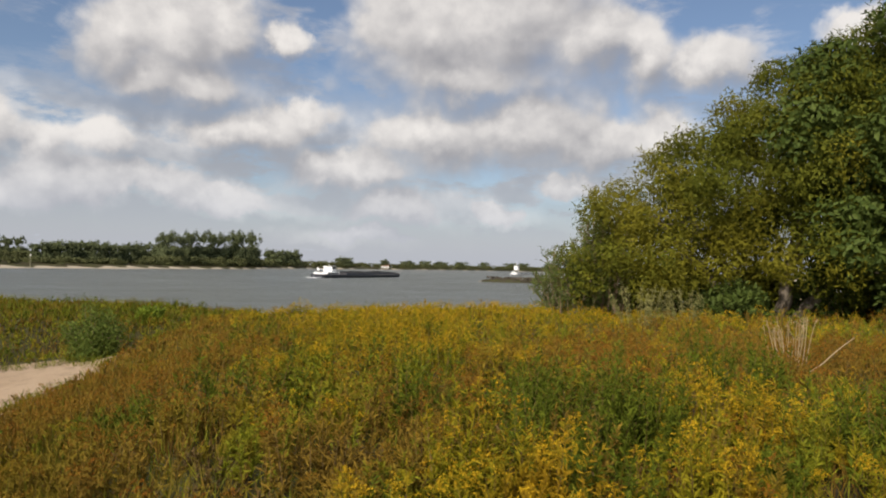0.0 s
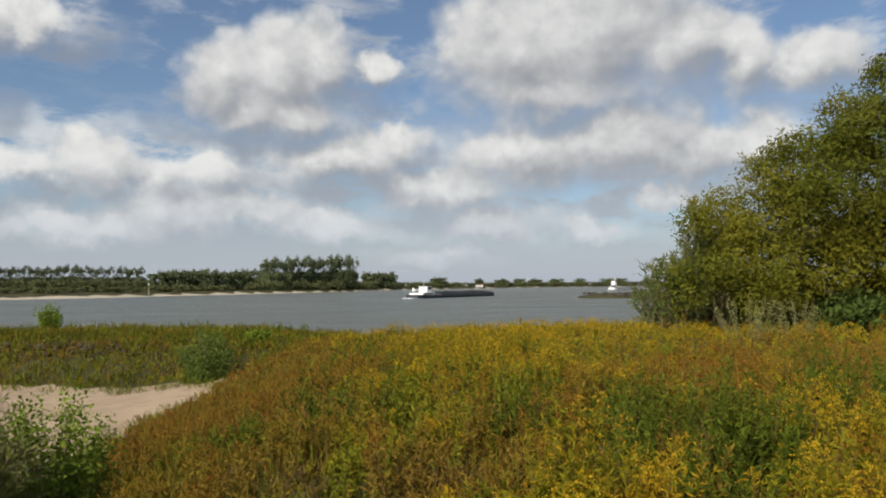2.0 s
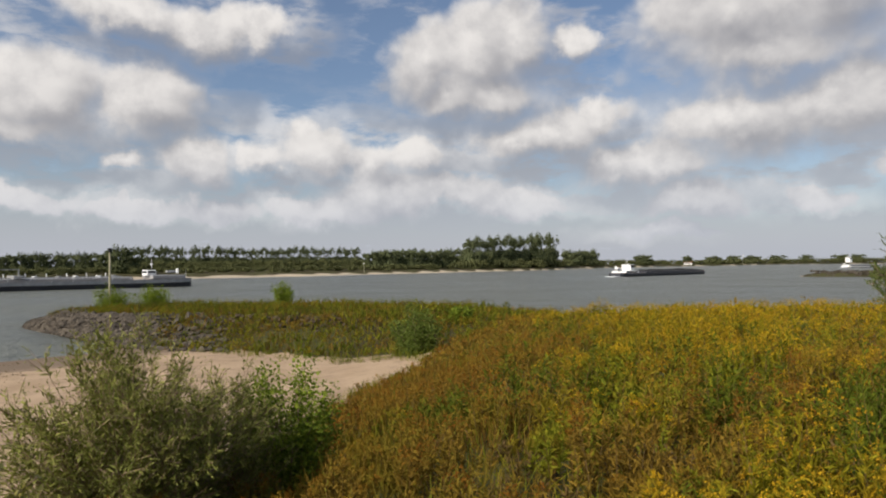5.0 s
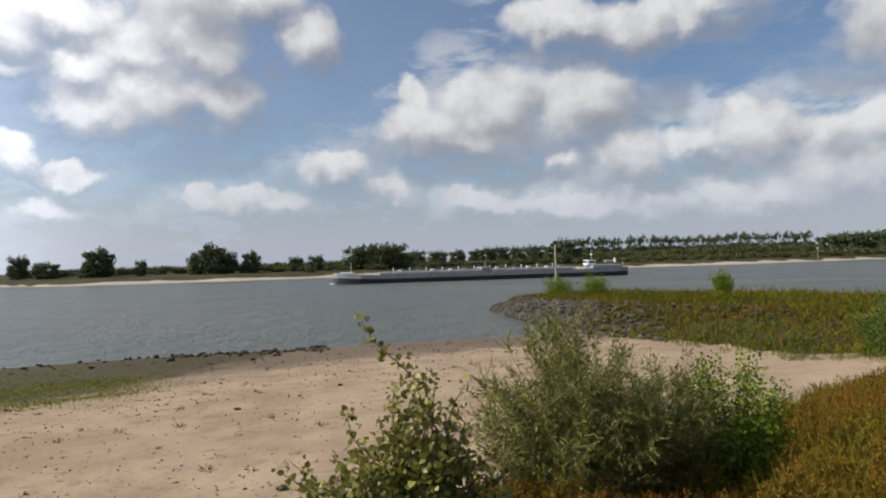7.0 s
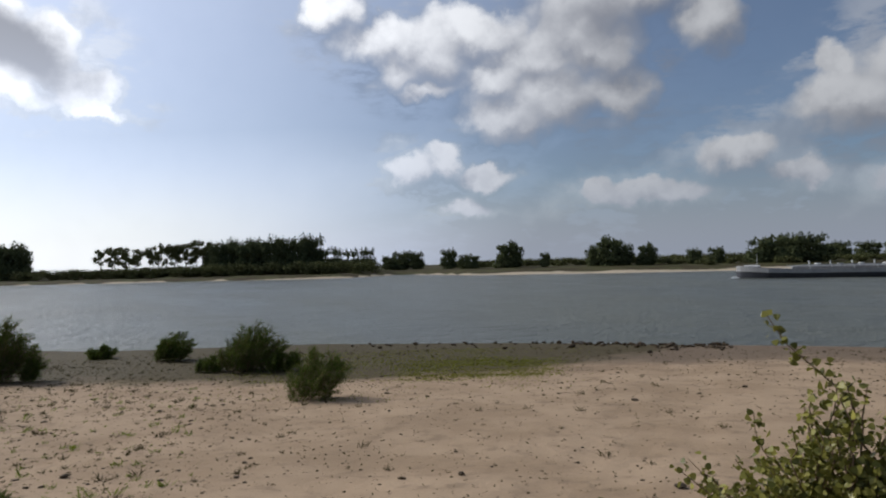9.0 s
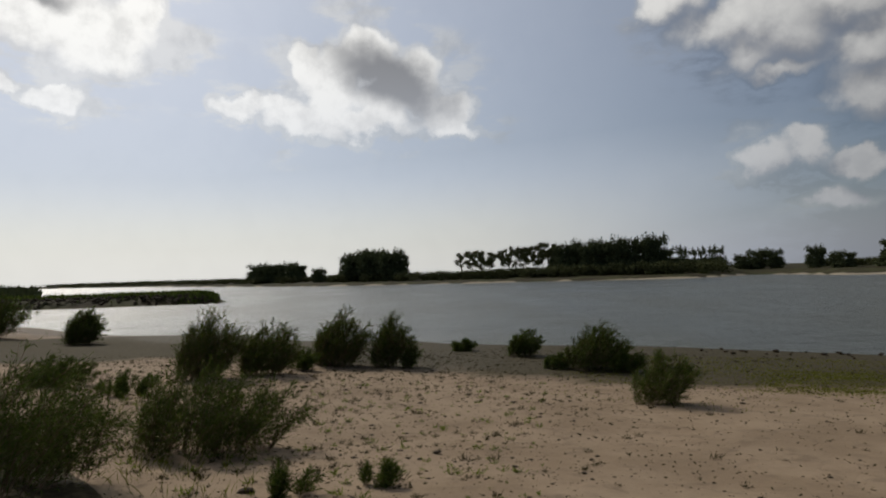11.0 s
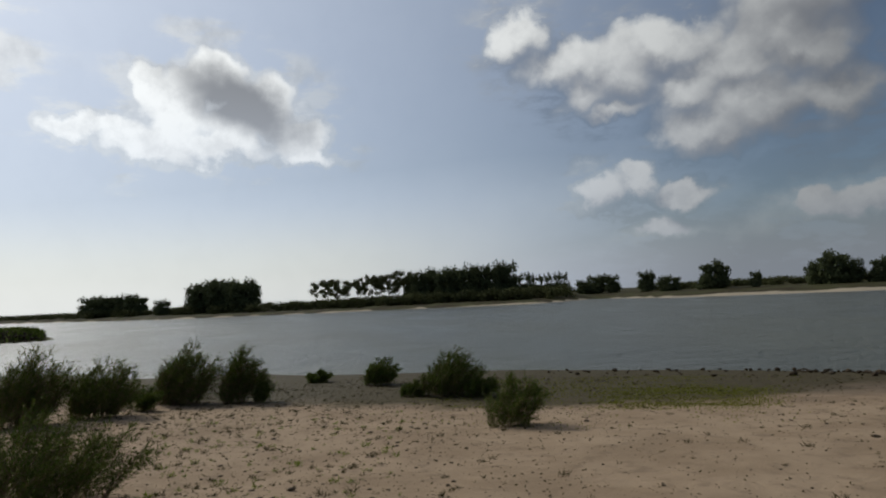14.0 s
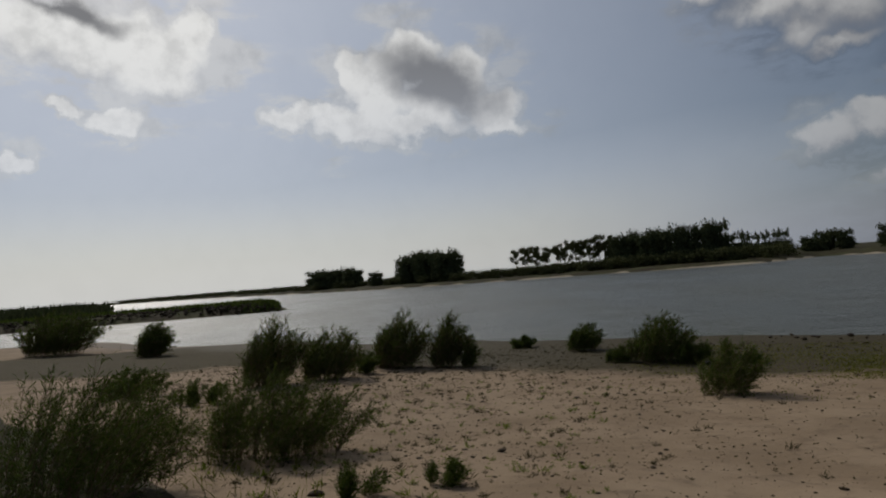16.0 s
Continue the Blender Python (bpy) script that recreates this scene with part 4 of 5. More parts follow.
shrub("young_poplar_bush", "bright green young poplar beside the osier", -9.4, 9.2, 2.1, 2.05, 17000, (0.045, 0.75), SHRUB, stems=26, clump=0.17)


def round_leaves(base, face, size):
    """Heart-shaped leaves, six corners each."""
    n = len(base)
    face = unit(face)
    side = unit(np.cross(face, rng.normal(size=(n, 3))))
    up = np.cross(side, face)
    s = np.broadcast_to(size, n)[:, None]
    shape = ((0.0, 0.0), (0.52, 0.12), (0.42, 0.62), (0.0, 1.05), (-0.42, 0.62), (-0.52, 0.12))
    v = np.stack([base + (side * a + up * b + face * (0.12 * abs(a))) * s for a, b in shape], 1).reshape(-1, 3)
    return v, np.arange(6 * n).reshape(n, 6)


def poplar_sapling():
    top = turned(thing("poplar_sapling", "poplar sapling with shiny heart-shaped leaves on thin stems", "bush", foot(-36, 4.9)), -36)
    tips = [(-0.27, 0, 1.80), (-0.36, 0.1, 1.12), (-0.85, 0.0, 0.72), (0.55, 0.05, 0.98), (0.78, 0.1, 0.84), (-0.6, -0.1, 0.66), (0.2, -0.1, 1.12)]
    for _ in range(14):
        tips.append((rng.uniform(-0.15, 0.55), rng.uniform(-0.2, 0.2), rng.uniform(1.0, 1.4)))
    for _ in range(85):
        a, q = rng.random() * 6.28, math.sqrt(rng.random())
        tips.append((0.02 + 0.85 * q * math.cos(a), 0.45 * q * math.sin(a), rng.uniform(0.55, 1.08) * (1 - 0.25 * q)))
    stems, leaves = [], []
    for k, tip in enumerate(tips):
        bend = (0.13, 0, 0.12) if k == 0 else (0, 0, 0.08)
        line = branch((0.52 if k == 0 else rng.normal(0, 0.1), rng.normal(0, 0.08), 0), tip, bend, 9)
        stems.append((*tube(line, np.linspace(0.011, 0.003, 9), 4), 0))
        m = 170 if k == 0 else 84
        q = rng.uniform(0.15, 1.0, m)
        at = np.stack([np.interp(q, np.linspace(0, 1, 9), line[:, i]) for i in range(3)], -1)
        leaves.append(at + rng.normal(size=(m, 3)) * (0.02 + 0.055 * (1.1 - q))[:, None])
    v, f, _ = join(stems)
    part("wood", mesh_np("poplar_stems", v, f, TWIG, smooth_shade=True), top)
    at = np.concatenate(leaves)
    face = rng.normal(size=at.shape) + np.array([-0.3, -0.4, 0.5])
    v, f = round_leaves(at, face, 0.044 * rng.uniform(0.5, 1.25, len(at)))
    part("foliage", mesh_np("poplar_foliage", v, f, POPLAR), top)


poplar_sapling()
shrub("dry_shrub", "bare reddish-brown twiggy shrub on the slope", -47.5, 5.4, 0.7, 0.75, 250, (0.03, 0.5), WITHER, stems=26, clump=0.2)
shrub("green_sprout", "small bright green poplar sprout on the slope", -52.0, 6.0, 0.35, 0.62, 120, (0.055, 0.8), SHRUB, stems=5, clump=0.3)

BEACH = ((-75.4, 28.8, 2.5, 1.9), (-80.6, 43.0, 3.6, 2.4), (-77.9, 41.8, 2.0, 1.3), (-86.1, 51.1, 2.5, 1.75), (-91.0, 56.0, 2.0, 0.9), (-97.6, 45.5, 2.3, 3.1), (-95.6, 45.0, 0.9, 1.5),
         (-101.6, 46.0, 3.4, 3.2), (-107.4, 40.5, 3.2, 2.7), (-112.2, 39.0, 3.2, 3.2), (-126.8, 94.0, 8.5, 4.6), (-120.5, 76.0, 3.0, 3.0), (-109.4, 19.8, 2.8, 1.95),
         (-114.0, 19.0, 3.0, 2.1), (-123.4, 15.0, 2.6, 1.7), (-127.6, 13.5, 3.2, 2.1), (-121.9, 38.0, 3.4, 1.3), (-117.6, 33.0, 2.6, 0.9), (-104.4, 43.0, 2.0, 1.2), (-83.2, 43.0, 1.6, 0.9),
         (-105.7, 13.6, 0.8, 0.7), (-98.6, 14.2, 0.75, 0.6), (-73.4, 41.0, 0.9, 0.6))
for az, r, w, h in BEACH:
    big_one = min(w, 4.0) * min(h, 3.2)
    withy("willow_shrub", "low green willow shrub growing in the beach sand", az, r, w * 1.22, h * 1.18, int(8 + 10 * big_one), 20, 7, (0.10 * (1 + r / 40), 0.12 + r / 1000), WILLOW_D,
          group="shrubs on the beach", lean=0.22, foot_w=0.30, dome=0.5, low=0.0, side=0.3)
shrub("groyne_bush", "dark green bush at the foot of the groyne", 1.3, 36.0, 3.4, 2.7, 6500, (0.15, 0.4), WILLOW_D, stems=26, clump=0.2)
for az, r, w, h in ((-22.6, 86, 5.0, 2.6), (-19.4, 84, 5.6, 2.4), (-9.7, 74, 3.0, 2.6), (5.0, 44, 1.8, 1.3)):
    shrub("groyne_bush", "green bush on the grassy groyne", az, r, w, h, 2600, (0.25, 0.35), SHRUB, group="bushes on the groyne", stems=20, clump=0.18)

# ---- meadow ----


def herbs(name, label, az, r, height, leaves, bloom, size, bloom_mats, share, leaf_mat_=None, stem_w=0.012):
    """A stand of upright herbs. share: per plant, which bloom it has (-1 none)."""
    n = len(az)
    x, y = r * np.sin(np.radians(az)), r * np.cos(np.radians(az))
    base = np.stack([x, y, ground_z(x, y) - 0.02], -1)
    lean = rng.normal(size=(n, 3)) * 0.17 + np.array([0.06, 0.04, 0])
    lean[:, 2] = 1
    up = unit(lean) * height[:, None]
    groups = [(*blades(base, up, height, stem_w * size), 0)]
    k = np.repeat(np.arange(n), leaves)
    q = 1 - 0.8 * rng.random(len(k)) ** 0.9
    d = rng.normal(size=(len(k), 3))
    d[:, 2] = rng.uniform(0.0, 2.2, len(k))
    ln = 0.125 * size * rng.uniform(0.5, 1.3, len(k)) * (1.25 - 0.6 * q)
    groups.append((*blades(base[k] + up[k] * q[:, None], d, ln, ln * 0.22, 0.06), 1))
    for m in range(len(bloom_mats)):
        who = np.where(share == m)[0]
        k = np.repeat(who, bloom)
        if len(k) == 0:
            continue
        arm = rng.integers(0, 9, len(k))
        t = rng.random(len(k)) ** 0.7
        q0 = 1.0 - 0.026 * arm
        turn = arm * 2.4 + (k * 1.7)
        reach = (0.04 + 0.018 * arm) * (0.6 + 0.5 * height[k]) * (1 + 0.25 * (size - 1)) * t
        out = np.stack([np.cos(turn) * reach, np.sin(turn) * reach, 0.12 * t * (1 - 0.95 * t)], -1)
        d = rng.normal(size=(len(k), 3)) * 0.8
        d[:, 2] = np.abs(d[:, 2]) + 0.4
        ln = 0.019 * size * rng.uniform(0.6, 1.4, len(k))
        groups.append((*blades(base[k] + up[k] * q0[:, None] + out + rng.normal(size=(len(k), 3)) * 0.006 * size, d, ln, ln * 0.6), 2 + m))
    v, f, i = join(groups)
    return tagged(new(name, mesh_np(name, v, f, [STALK, leaf_mat_ or HERB, *bloom_mats], i)), label, "wildflowers", kind="stuff")


def scatter(n, az0, az1, r0, r1, power=1.0):
    """Random places, denser near the stand when power < 2."""
    az = rng.uniform(az0, az1, n)
    u = rng.random(n)
    r = (r0 ** power + (r1 ** power - r0 ** power) * u) ** (1 / power)
    return az, r


def in_meadow(az, r):
    x, y = r * np.sin(np.radians(az)), r * np.cos(np.radians(az))
    edge = np.interp(az, EDGE_AZ, EDGE_R)
    return r < edge * (0.98 + 0.08 * wobble(x, y, 1.1)), x, y


# stands of one kind: azimuth, distance, width, kind (0 gold, 1 rust, 2 green)
STANDS = ((38.4, 6.9, 0.75, 2), (41.8, 6.2, 0.6, 2), (35.0, 5.6, 0.5, 1), (33.0, 6.9, 0.5, 1), (40.5, 9.6, 1.3, 1), (44.0, 13.0, 1.8, 1), (12.0, 4.8, 0.7, 1), (27.0, 11.5, 1.6, 0), (46.3, 8.2, 0.7, 0), (52.0, 7.3, 0.8, 0),
          (53.0, 5.2, 0.45, 2), (57.0, 7.4, 0.5, 2), (48.5, 5.0, 0.4, 0), (26.0, 7.0, 0.4, 2), (30.5, 4.3, 0.4, 0), (34.5, 4.3, 0.35, 0), (36.5, 4.6, 0.4, 2), (19.0, 5.2, 0.6, 1), (24.0, 18.0, 2.4, 0), (48.0, 20.0, 2.2, 1), (33.0, 26.0, 3.8, 0),
          (20.0, 30.0, 4.0, 0), (57.0, 15.0, 2.0, 1), (50.0, 11.0, 0.9, 2), (-5.0, 5.6, 0.7, 1), (3.0, 6.6, 0.6, 1), (7.0, 9.0, 0.8, 2), (10.0, 14.0, 1.2, 1), (2.0, 14.0, 1.2, 1), (13.5, 20.0, 1.6, 2))
HOLLOWS = ((32.6, 6.2, 0.42), (34.6, 6.9, 0.38), (43.5, 7.6, 0.4), (21.0, 5.6, 0.35), (14.0, 8.6, 0.5), (29.0, 9.0, 0.45), (49.0, 9.2, 0.5), (56.5, 8.6, 0.5), (8.0, 6.0, 0.5), (36.0, 12.5, 0.7), (19.0, 12.0, 0.7), (46.5, 5.6, 0.3),
           (-2.0, 5.0, 0.4), (2.5, 7.6, 0.5), (-7.5, 6.3, 0.4), (5.0, 11.0, 0.6), (11.0, 5.0, 0.4), (10.0, 9.0, 0.5), (23.0, 8.6, 0.4), (40.0, 5.0, 0.25))


def meadow(n, per, r0, r1, leaves, bloom, size, power, flowering, wide):
    """Bushy clumps of goldenrod, withered herbs, nettles and olive herbs, gathered in patches, with dark gaps between them."""
    az, r = scatter(n, -29, 74, r0, r1, power)
    ok, x, y = in_meadow(az, r)
    az, r, x, y = az[ok], r[ok], x[ok], y[ok]
    k = 1.0 * wobble(x, y, 0.8, 1.0) + 1.0 * wobble(x, y, 2.3, 4.0)
    k2 = 0.9 * wobble(x, y, 1.0, 7.0) + 1.1 * wobble(x, y, 2.9, 9.0)
    left = 1 - smooth(az, 6, 21)
    gold = (0.10 + 1.3 * smooth(k, 0.1, 0.55) + 1.7 * smooth(r, 13, 26)) * (1 - 0.9 * left)
    rust = 0.12 + 1.2 * smooth(-k, 0.2, 0.6) + 1.9 * left + 0.5 * smooth(az, 40, 55)
    green = (0.12 + 1.1 * smooth(k2, 0.1, 0.55)) * (1 - 0.7 * left)
    rust *= 1 - 0.75 * smooth(r, 12, 22) * (1 - left) * (1 - smooth(az, 38, 48))
    green *= 1 - 0.6 * smooth(r, 12, 22)
    gold *= 1 - 0.6 * smooth(az, 40, 48)
    olive = 0.8 - 0.2 * left + 0.9 * smooth(az, 10, 17) * (1 - smooth(az, 28, 36)) * (1 - smooth(r, 12, 20))
    boost = 0 * k
    for a0, r0_, w, what in STANDS:
        p = polar(a0, r0_)
        near = 5.0 * np.exp(-((x - p.x) ** 2 + (y - p.y) ** 2) / w ** 2)
        gold, rust, green = gold + near * (what == 0), rust + near * (what == 1), green + near * (what == 2)
        boost = np.maximum(boost, near / 5.0 * (what != 1))
    gold, rust, green, olive = gold ** 2, rust ** 2, green ** 2, olive ** 2
    c = rng.random(len(az)) * (gold + rust + green + olive)
    kind = np.where(c < gold, 0, np.where(c < gold + rust, 1, np.where(c < gold + rust + green, 2, 3)))
    hole = np.zeros(len(az), bool)
    for a0, r0_, w in HOLLOWS:
        p = polar(a0, r0_)
        hole |= ((x - p.x) ** 2 + (y - p.y) ** 2) * (1 + 0.5 * wobble(x, y, 6.0)) < w ** 2
    kind = np.where(hole, 4, kind)
    spread = wide * rng.uniform(0.6, 1.35, len(az))
    tall = rng.uniform(0.55, 1.0, len(az)) * (0.80 + 0.25 * np.clip(k2, -1, 1) + 0.45 * boost) * (0.78 + 0.22 * smooth(az, -6, 14)) * (0.66 + 0.34 * smooth(r, 2, 6)) * np.where(hole, 0.5, 1.0)
    tall = np.clip(tall, 0.25, 1.12)
    # the plants of each clump: tallest in its middle
    who = np.repeat(np.arange(len(az)), np.maximum(2, (per * rng.uniform(0.6, 1.4, len(az)) * np.where(hole, 0.6, 1.0)).astype(int)))
    off = rng.normal(size=(len(who), 2)) * 0.55
    far_off = np.minimum(1.0, (off ** 2).sum(-1))
    px, py = x[who] + off[:, 0] * spread[who], y[who] + off[:, 1] * spread[who]
    h = tall[who] * (1 - 0.42 * far_off) * rng.uniform(0.85, 1.08, len(who))
    paz, pr, pk = np.degrees(np.arctan2(px, py)), np.hypot(px, py), kind[who]
    clear = pr > 1.9
    rows = ((0, "goldenrod", "goldenrod in yellow bloom on leafy stems", HERB, GOLD, 1.0, 1.0, 0.8), (1, "withered_goldenrod", "withered rust-brown herbs with faded plumes", WITHER, RUST, 0.95, 0.9, 0.75),
            (2, "nettle", "leafy green nettles and mugwort", NETTLE, None, 1.0, 1.4, 0.0),
            (3, "meadow_herb", "olive-green leafy herbs of the meadow", OLIVE, GOLD, 0.9, 1.1, 0.12), (4, "dead_stalk", "dark brown bare stalks in a hollow of the meadow", STALK, None, 0.8, 0.35, 0.0))
    for number, name, label, lm, bm_, high, leafy_, share in rows:
        w = (pk == number) & clear
        if w.sum() < 5:
            continue
        has = np.where(rng.random(w.sum()) < share * flowering, 0, -1)
        herbs(name, label, paz[w], pr[w], h[w] * high, max(3, int(leaves * leafy_)), bloom, size, [bm_] if bm_ else [], has, lm)


meadow(340, 11, 1.9, 7.5, 52, 150, 0.66, 1.7, 0.36, 0.30)
meadow(1000, 10, 7, 19, 22, 46, 0.95, 1.6, 0.85, 0.42)
meadow(2300, 7, 18, 62, 8, 18, 1.8, 1.5, 1.0, 0.85)


def grass(name, label, az, r, h, w, mat, sway=0.35):
    x, y = r * np.sin(np.radians(az)), r * np.cos(np.radians(az))
    d = rng.normal(size=(len(az), 3)) * sway + np.array([0.1, 0.05, 0])
    d[:, 2] = 1
    v, f = blades(np.stack([x, y, ground_z(x, y) - 0.02], -1), d, h, w, 0.06)
    return tagged(new(name, mesh_np(name, v, f, mat)), label, "grass", kind="stuff")


az, r = scatter(106000, -29, 74, 1.8, 60, 0.9)
ok, x, y = in_meadow(az, r)
ok &= rng.random(len(az)) < 0.75 - 0.4 * smooth(az, 4, 18)
az, r = az[ok], r[ok]
pick = rng.random(len(az)) < 0.85 - 0.35 * smooth(az, -2, 16)
for which, name, label, mat in ((pick, "dry_grass", "dry straw-brown meadow grass", DRY), (~pick, "green_grass", "long green meadow grass", GREEN)):
    grass(name, label, az[which], r[which], rng.uniform(0.2, 0.6, which.sum()) * (1.15 - 0.35 * smooth(az[which], 0, 14)) * (0.6 + 0.4 * smooth(r[which], 3, 8)), 0.006 + 0.0009 * r[which], mat)

az, r = scatter(14000, -25, 72, 1.9, 9, 1.4)
ok, x, y = in_meadow(az, r)
pick = rng.random(len(az)) < 0.6
for which, mat in ((ok & pick, DRY), (ok & ~pick, OLIVE)):
    grass("undergrowth", "short grass and litter under the herbs", az[which], r[which], rng.uniform(0.1, 0.38, which.sum()), 0.012, mat, 0.7)

# the grassy top of the groyne
az, r = scatter(42000, -26.5, 13, 34, 92, 2.0)
toe, top = np.interp(az, GRO_AZ, GRO_TOE), np.interp(az, GRO_AZ, GRO_TOP)
bare = (az < -21) & (r < toe + (top - toe) * 0.5)
ok = (r > toe + 0.5) & (r < top + 9) & ~bare
az, r = az[ok], r[ok]
x, y = r * np.sin(np.radians(az)), r * np.cos(np.radians(az))
lumps = np.clip(wobble(x, y, 0.55, 2.0) + 0.5 * wobble(x, y, 1.4, 6.0), -0.6, 1.2)
pick = rng.random(len(az)) < 0.36 + 0.35 * lumps
grass("groyne_grass", "green grass and weeds on the groyne", az[pick], r[pick], rng.uniform(0.3, 0.7, pick.sum()) * (1 + 0.7 * lumps[pick]), 0.07, GREEN, 0.5)
grass("groyne_grass", "yellowing dry grass on the groyne", az[~pick], r[~pick], rng.uniform(0.3, 0.7, (~pick).sum()) * (1 + 0.7 * lumps[~pick]), 0.06, DRY, 0.5)


def groyne_herbs():
    az, r = scatter(5200, -24, 13, 36, 88, 1.9)
    toe, top = np.interp(az, GRO_AZ, GRO_TOE), np.interp(az, GRO_AZ, GRO_TOP)
    ok = (r > toe + 0.3) & (r < top + 6) & ~((az < -20) & (r < toe + (top - toe) * 0.5))
    az, r = az[ok], r[ok]
    x, y = r * np.sin(np.radians(az)), r * np.cos(np.radians(az))
    k = wobble(x, y, 0.35, 3.0) + 0.4 * wobble(x, y, 1.3, 1.0)
    for w, name, label, lm, bm_ in ((k > 0.15, "groyne_weed", "leafy green weeds on the groyne", NETTLE, []), ((k <= 0.15) & (k > -0.35), "groyne_weed", "olive-green weeds on the groyne", OLIVE, []), (k <= -0.35, "groyne_weed", "withering weeds on the groyne", WITHER, [RUST])):
        herbs(name, label, az[w], r[w], rng.uniform(0.35, 0.9, w.sum()) * (1 + 0.3 * k[w]), 12, 10, 2.3, bm_, np.where(rng.random(w.sum()) < 0.4, 0, -1), lm)


groyne_herbs()

# ---- stones, litter and small plants of the beach ----
ICO = []
for a in range(5):
    t1, t2 = a * 72.0, a * 72.0 + 36
    ICO += [(math.cos(radians(t1)) * 0.894, math.sin(radians(t1)) * 0.894, 0.447), (math.cos(radians(t2)) * 0.894, math.sin(radians(t2)) * 0.894, -0.447)]
ICO = np.array(ICO + [(0, 0, 1), (0, 0, -1)])
ICO_F = []
for a in range(5):
    u, d, un, dn = 2 * a, 2 * a + 1, (2 * a + 2) % 10, (2 * a + 3) % 10
    ICO_F += [(10, u, un), (u, d, un), (d, dn, un), (d, 11, dn)]
ICO_F = np.array(ICO_F)


def stones(name, label, az, r, size, mat, flat=0.6, sink=0.25, category="stones"):
    """Broken stones lying on the ground, each a jittered lump of its own."""
    n = len(az)
    x, y = r * np.sin(np.radians(az)), r * np.cos(np.radians(az))
    z = np.maximum(ground_z(x, y), -0.3)
    s = np.asarray(size)[:, None, None]
    v = ICO[None] * (1 + 0.22 * rng.normal(size=(n, 12, 1))) * rng.uniform(0.6, 1.3, (n, 1, 3)) * np.array([1, 1, flat])
    turn = rng.uniform(0, 6.28, n)
    c, q = np.cos(turn)[:, None], np.sin(turn)[:, None]
    v = np.stack([v[..., 0] * c - v[..., 1] * q, v[..., 0] * q + v[..., 1] * c, v[..., 2]], -1) * s
    v += np.stack([x, y, z], -1)[:, None] + np.array([0, 0, 1.0]) * s * flat * (1 - 2 * sink)
    f = (ICO_F[None] + (np.arange(n) * 12)[:, None, None]).reshape(-1, 3)
    return tagged(new(name, mesh_np(name, v.reshape(-1, 3), f, mat)), label, category, kind="stuff")


az = np.concatenate([rng.uniform(-28.0, -24, 1500), rng.uniform(-25, -19, 1300), rng.uniform(-19, -14, 250)])
toe, top = np.interp(az, GRO_AZ, GRO_TOE), np.interp(az, GRO_AZ, GRO_TOP)
r = toe + (top - toe) * rng.random(len(az)) * np.where(az < -24, 1.0, 0.5)
stones("riprap_stone", "grey-brown broken stones armouring the groyne", az, r, rng.uniform(0.16, 0.42, len(az)), STONE)
az = np.concatenate([rng.normal(-9, 2.0, 170), rng.normal(-4.5, 0.8, 30), rng.normal(-14, 1.0, 40)])  # dark band
toe, top = np.interp(az, GRO_AZ, GRO_TOE), np.interp(az, GRO_AZ, GRO_TOP)
r = toe + (top - toe) * (0.42 + 0.05 * wobble(az, az, 1.0) + 0.05 * rng.normal(size=len(az)))
stones("riprap_stone", "dark stones showing between weeds on the groyne", az, r, rng.uniform(0.12, 0.3, len(az)), DARKSTONE, 0.8, 0.1)
az = rng.uniform(-131, -110.4, 1500)
r = 217 + (az + 109.6) * -1.52 + rng.normal(0, 5, len(az))
stones("riprap_stone", "dark stones along a low groyne", az, r, rng.uniform(0.3, 0.7, len(az)), DARKSTONE)
az = rng.uniform(31.8, 44, 700)
stones("riprap_stone", "pale stones along a distant groyne", az, 340 + rng.normal(0, 5, 700), rng.uniform(0.4, 0.8, 700), STONE)


def shore_r(az):
    rr = np.arange(30, 160, 0.25)
    out = []
    for a in az:
        g = ground_z(rr * math.sin(radians(a)), rr * math.cos(radians(a)))
        out.append(rr[np.argmax(g < 0.03)])
    return np.array(out)


az = np.concatenate([rng.uniform(-72, -42, 60), rng.normal(-46.5, 1.8, 60), rng.normal(-53, 2.0, 30), rng.normal(-42.5, 0.8, 25)])
stones("shore_stone", "dark wet stones along the water's edge", az, shore_r(az) - np.abs(rng.normal(0, 2.2, len(az))) + 0.3, rng.uniform(0.05, 0.22, len(az)), DARKSTONE, 0.6, 0.1)


def beach_places(n, az0, az1, r0, r1):
    az, r = scatter(n, az0, az1, r0, r1, 1.5)
    x, y = r * np.sin(np.radians(az)), r * np.cos(np.radians(az))
    ok = (turf(x, y) < 0.3) & (ground_z(x, y) > 0.15)
    return az[ok], r[ok]


az, r = beach_places(5200, -122, -28, 8, 56)
keep = rng.random(len(az)) < 0.25 + 0.75 * smooth(-np.abs(az + 92), -26, -6) + 0.3 * wobble(az, r, 0.3)
az, r = az[keep], r[keep]
stones("beach_litter", "dark pebbles and driftwood bits on the sand", az, r, (0.010 + 0.040 * rng.random(len(az)) ** 2.5) * (1 + r / 40), DARKSTONE, 0.35, 0.2, "litter")
az, r = beach_places(26, -110, -40, 10, 45)
stones("mud_clod", "dark clods of mud and weed on the sand", az, r, rng.uniform(0.08, 0.17, len(az)), DARKSTONE, 0.4, 0.2, "litter")


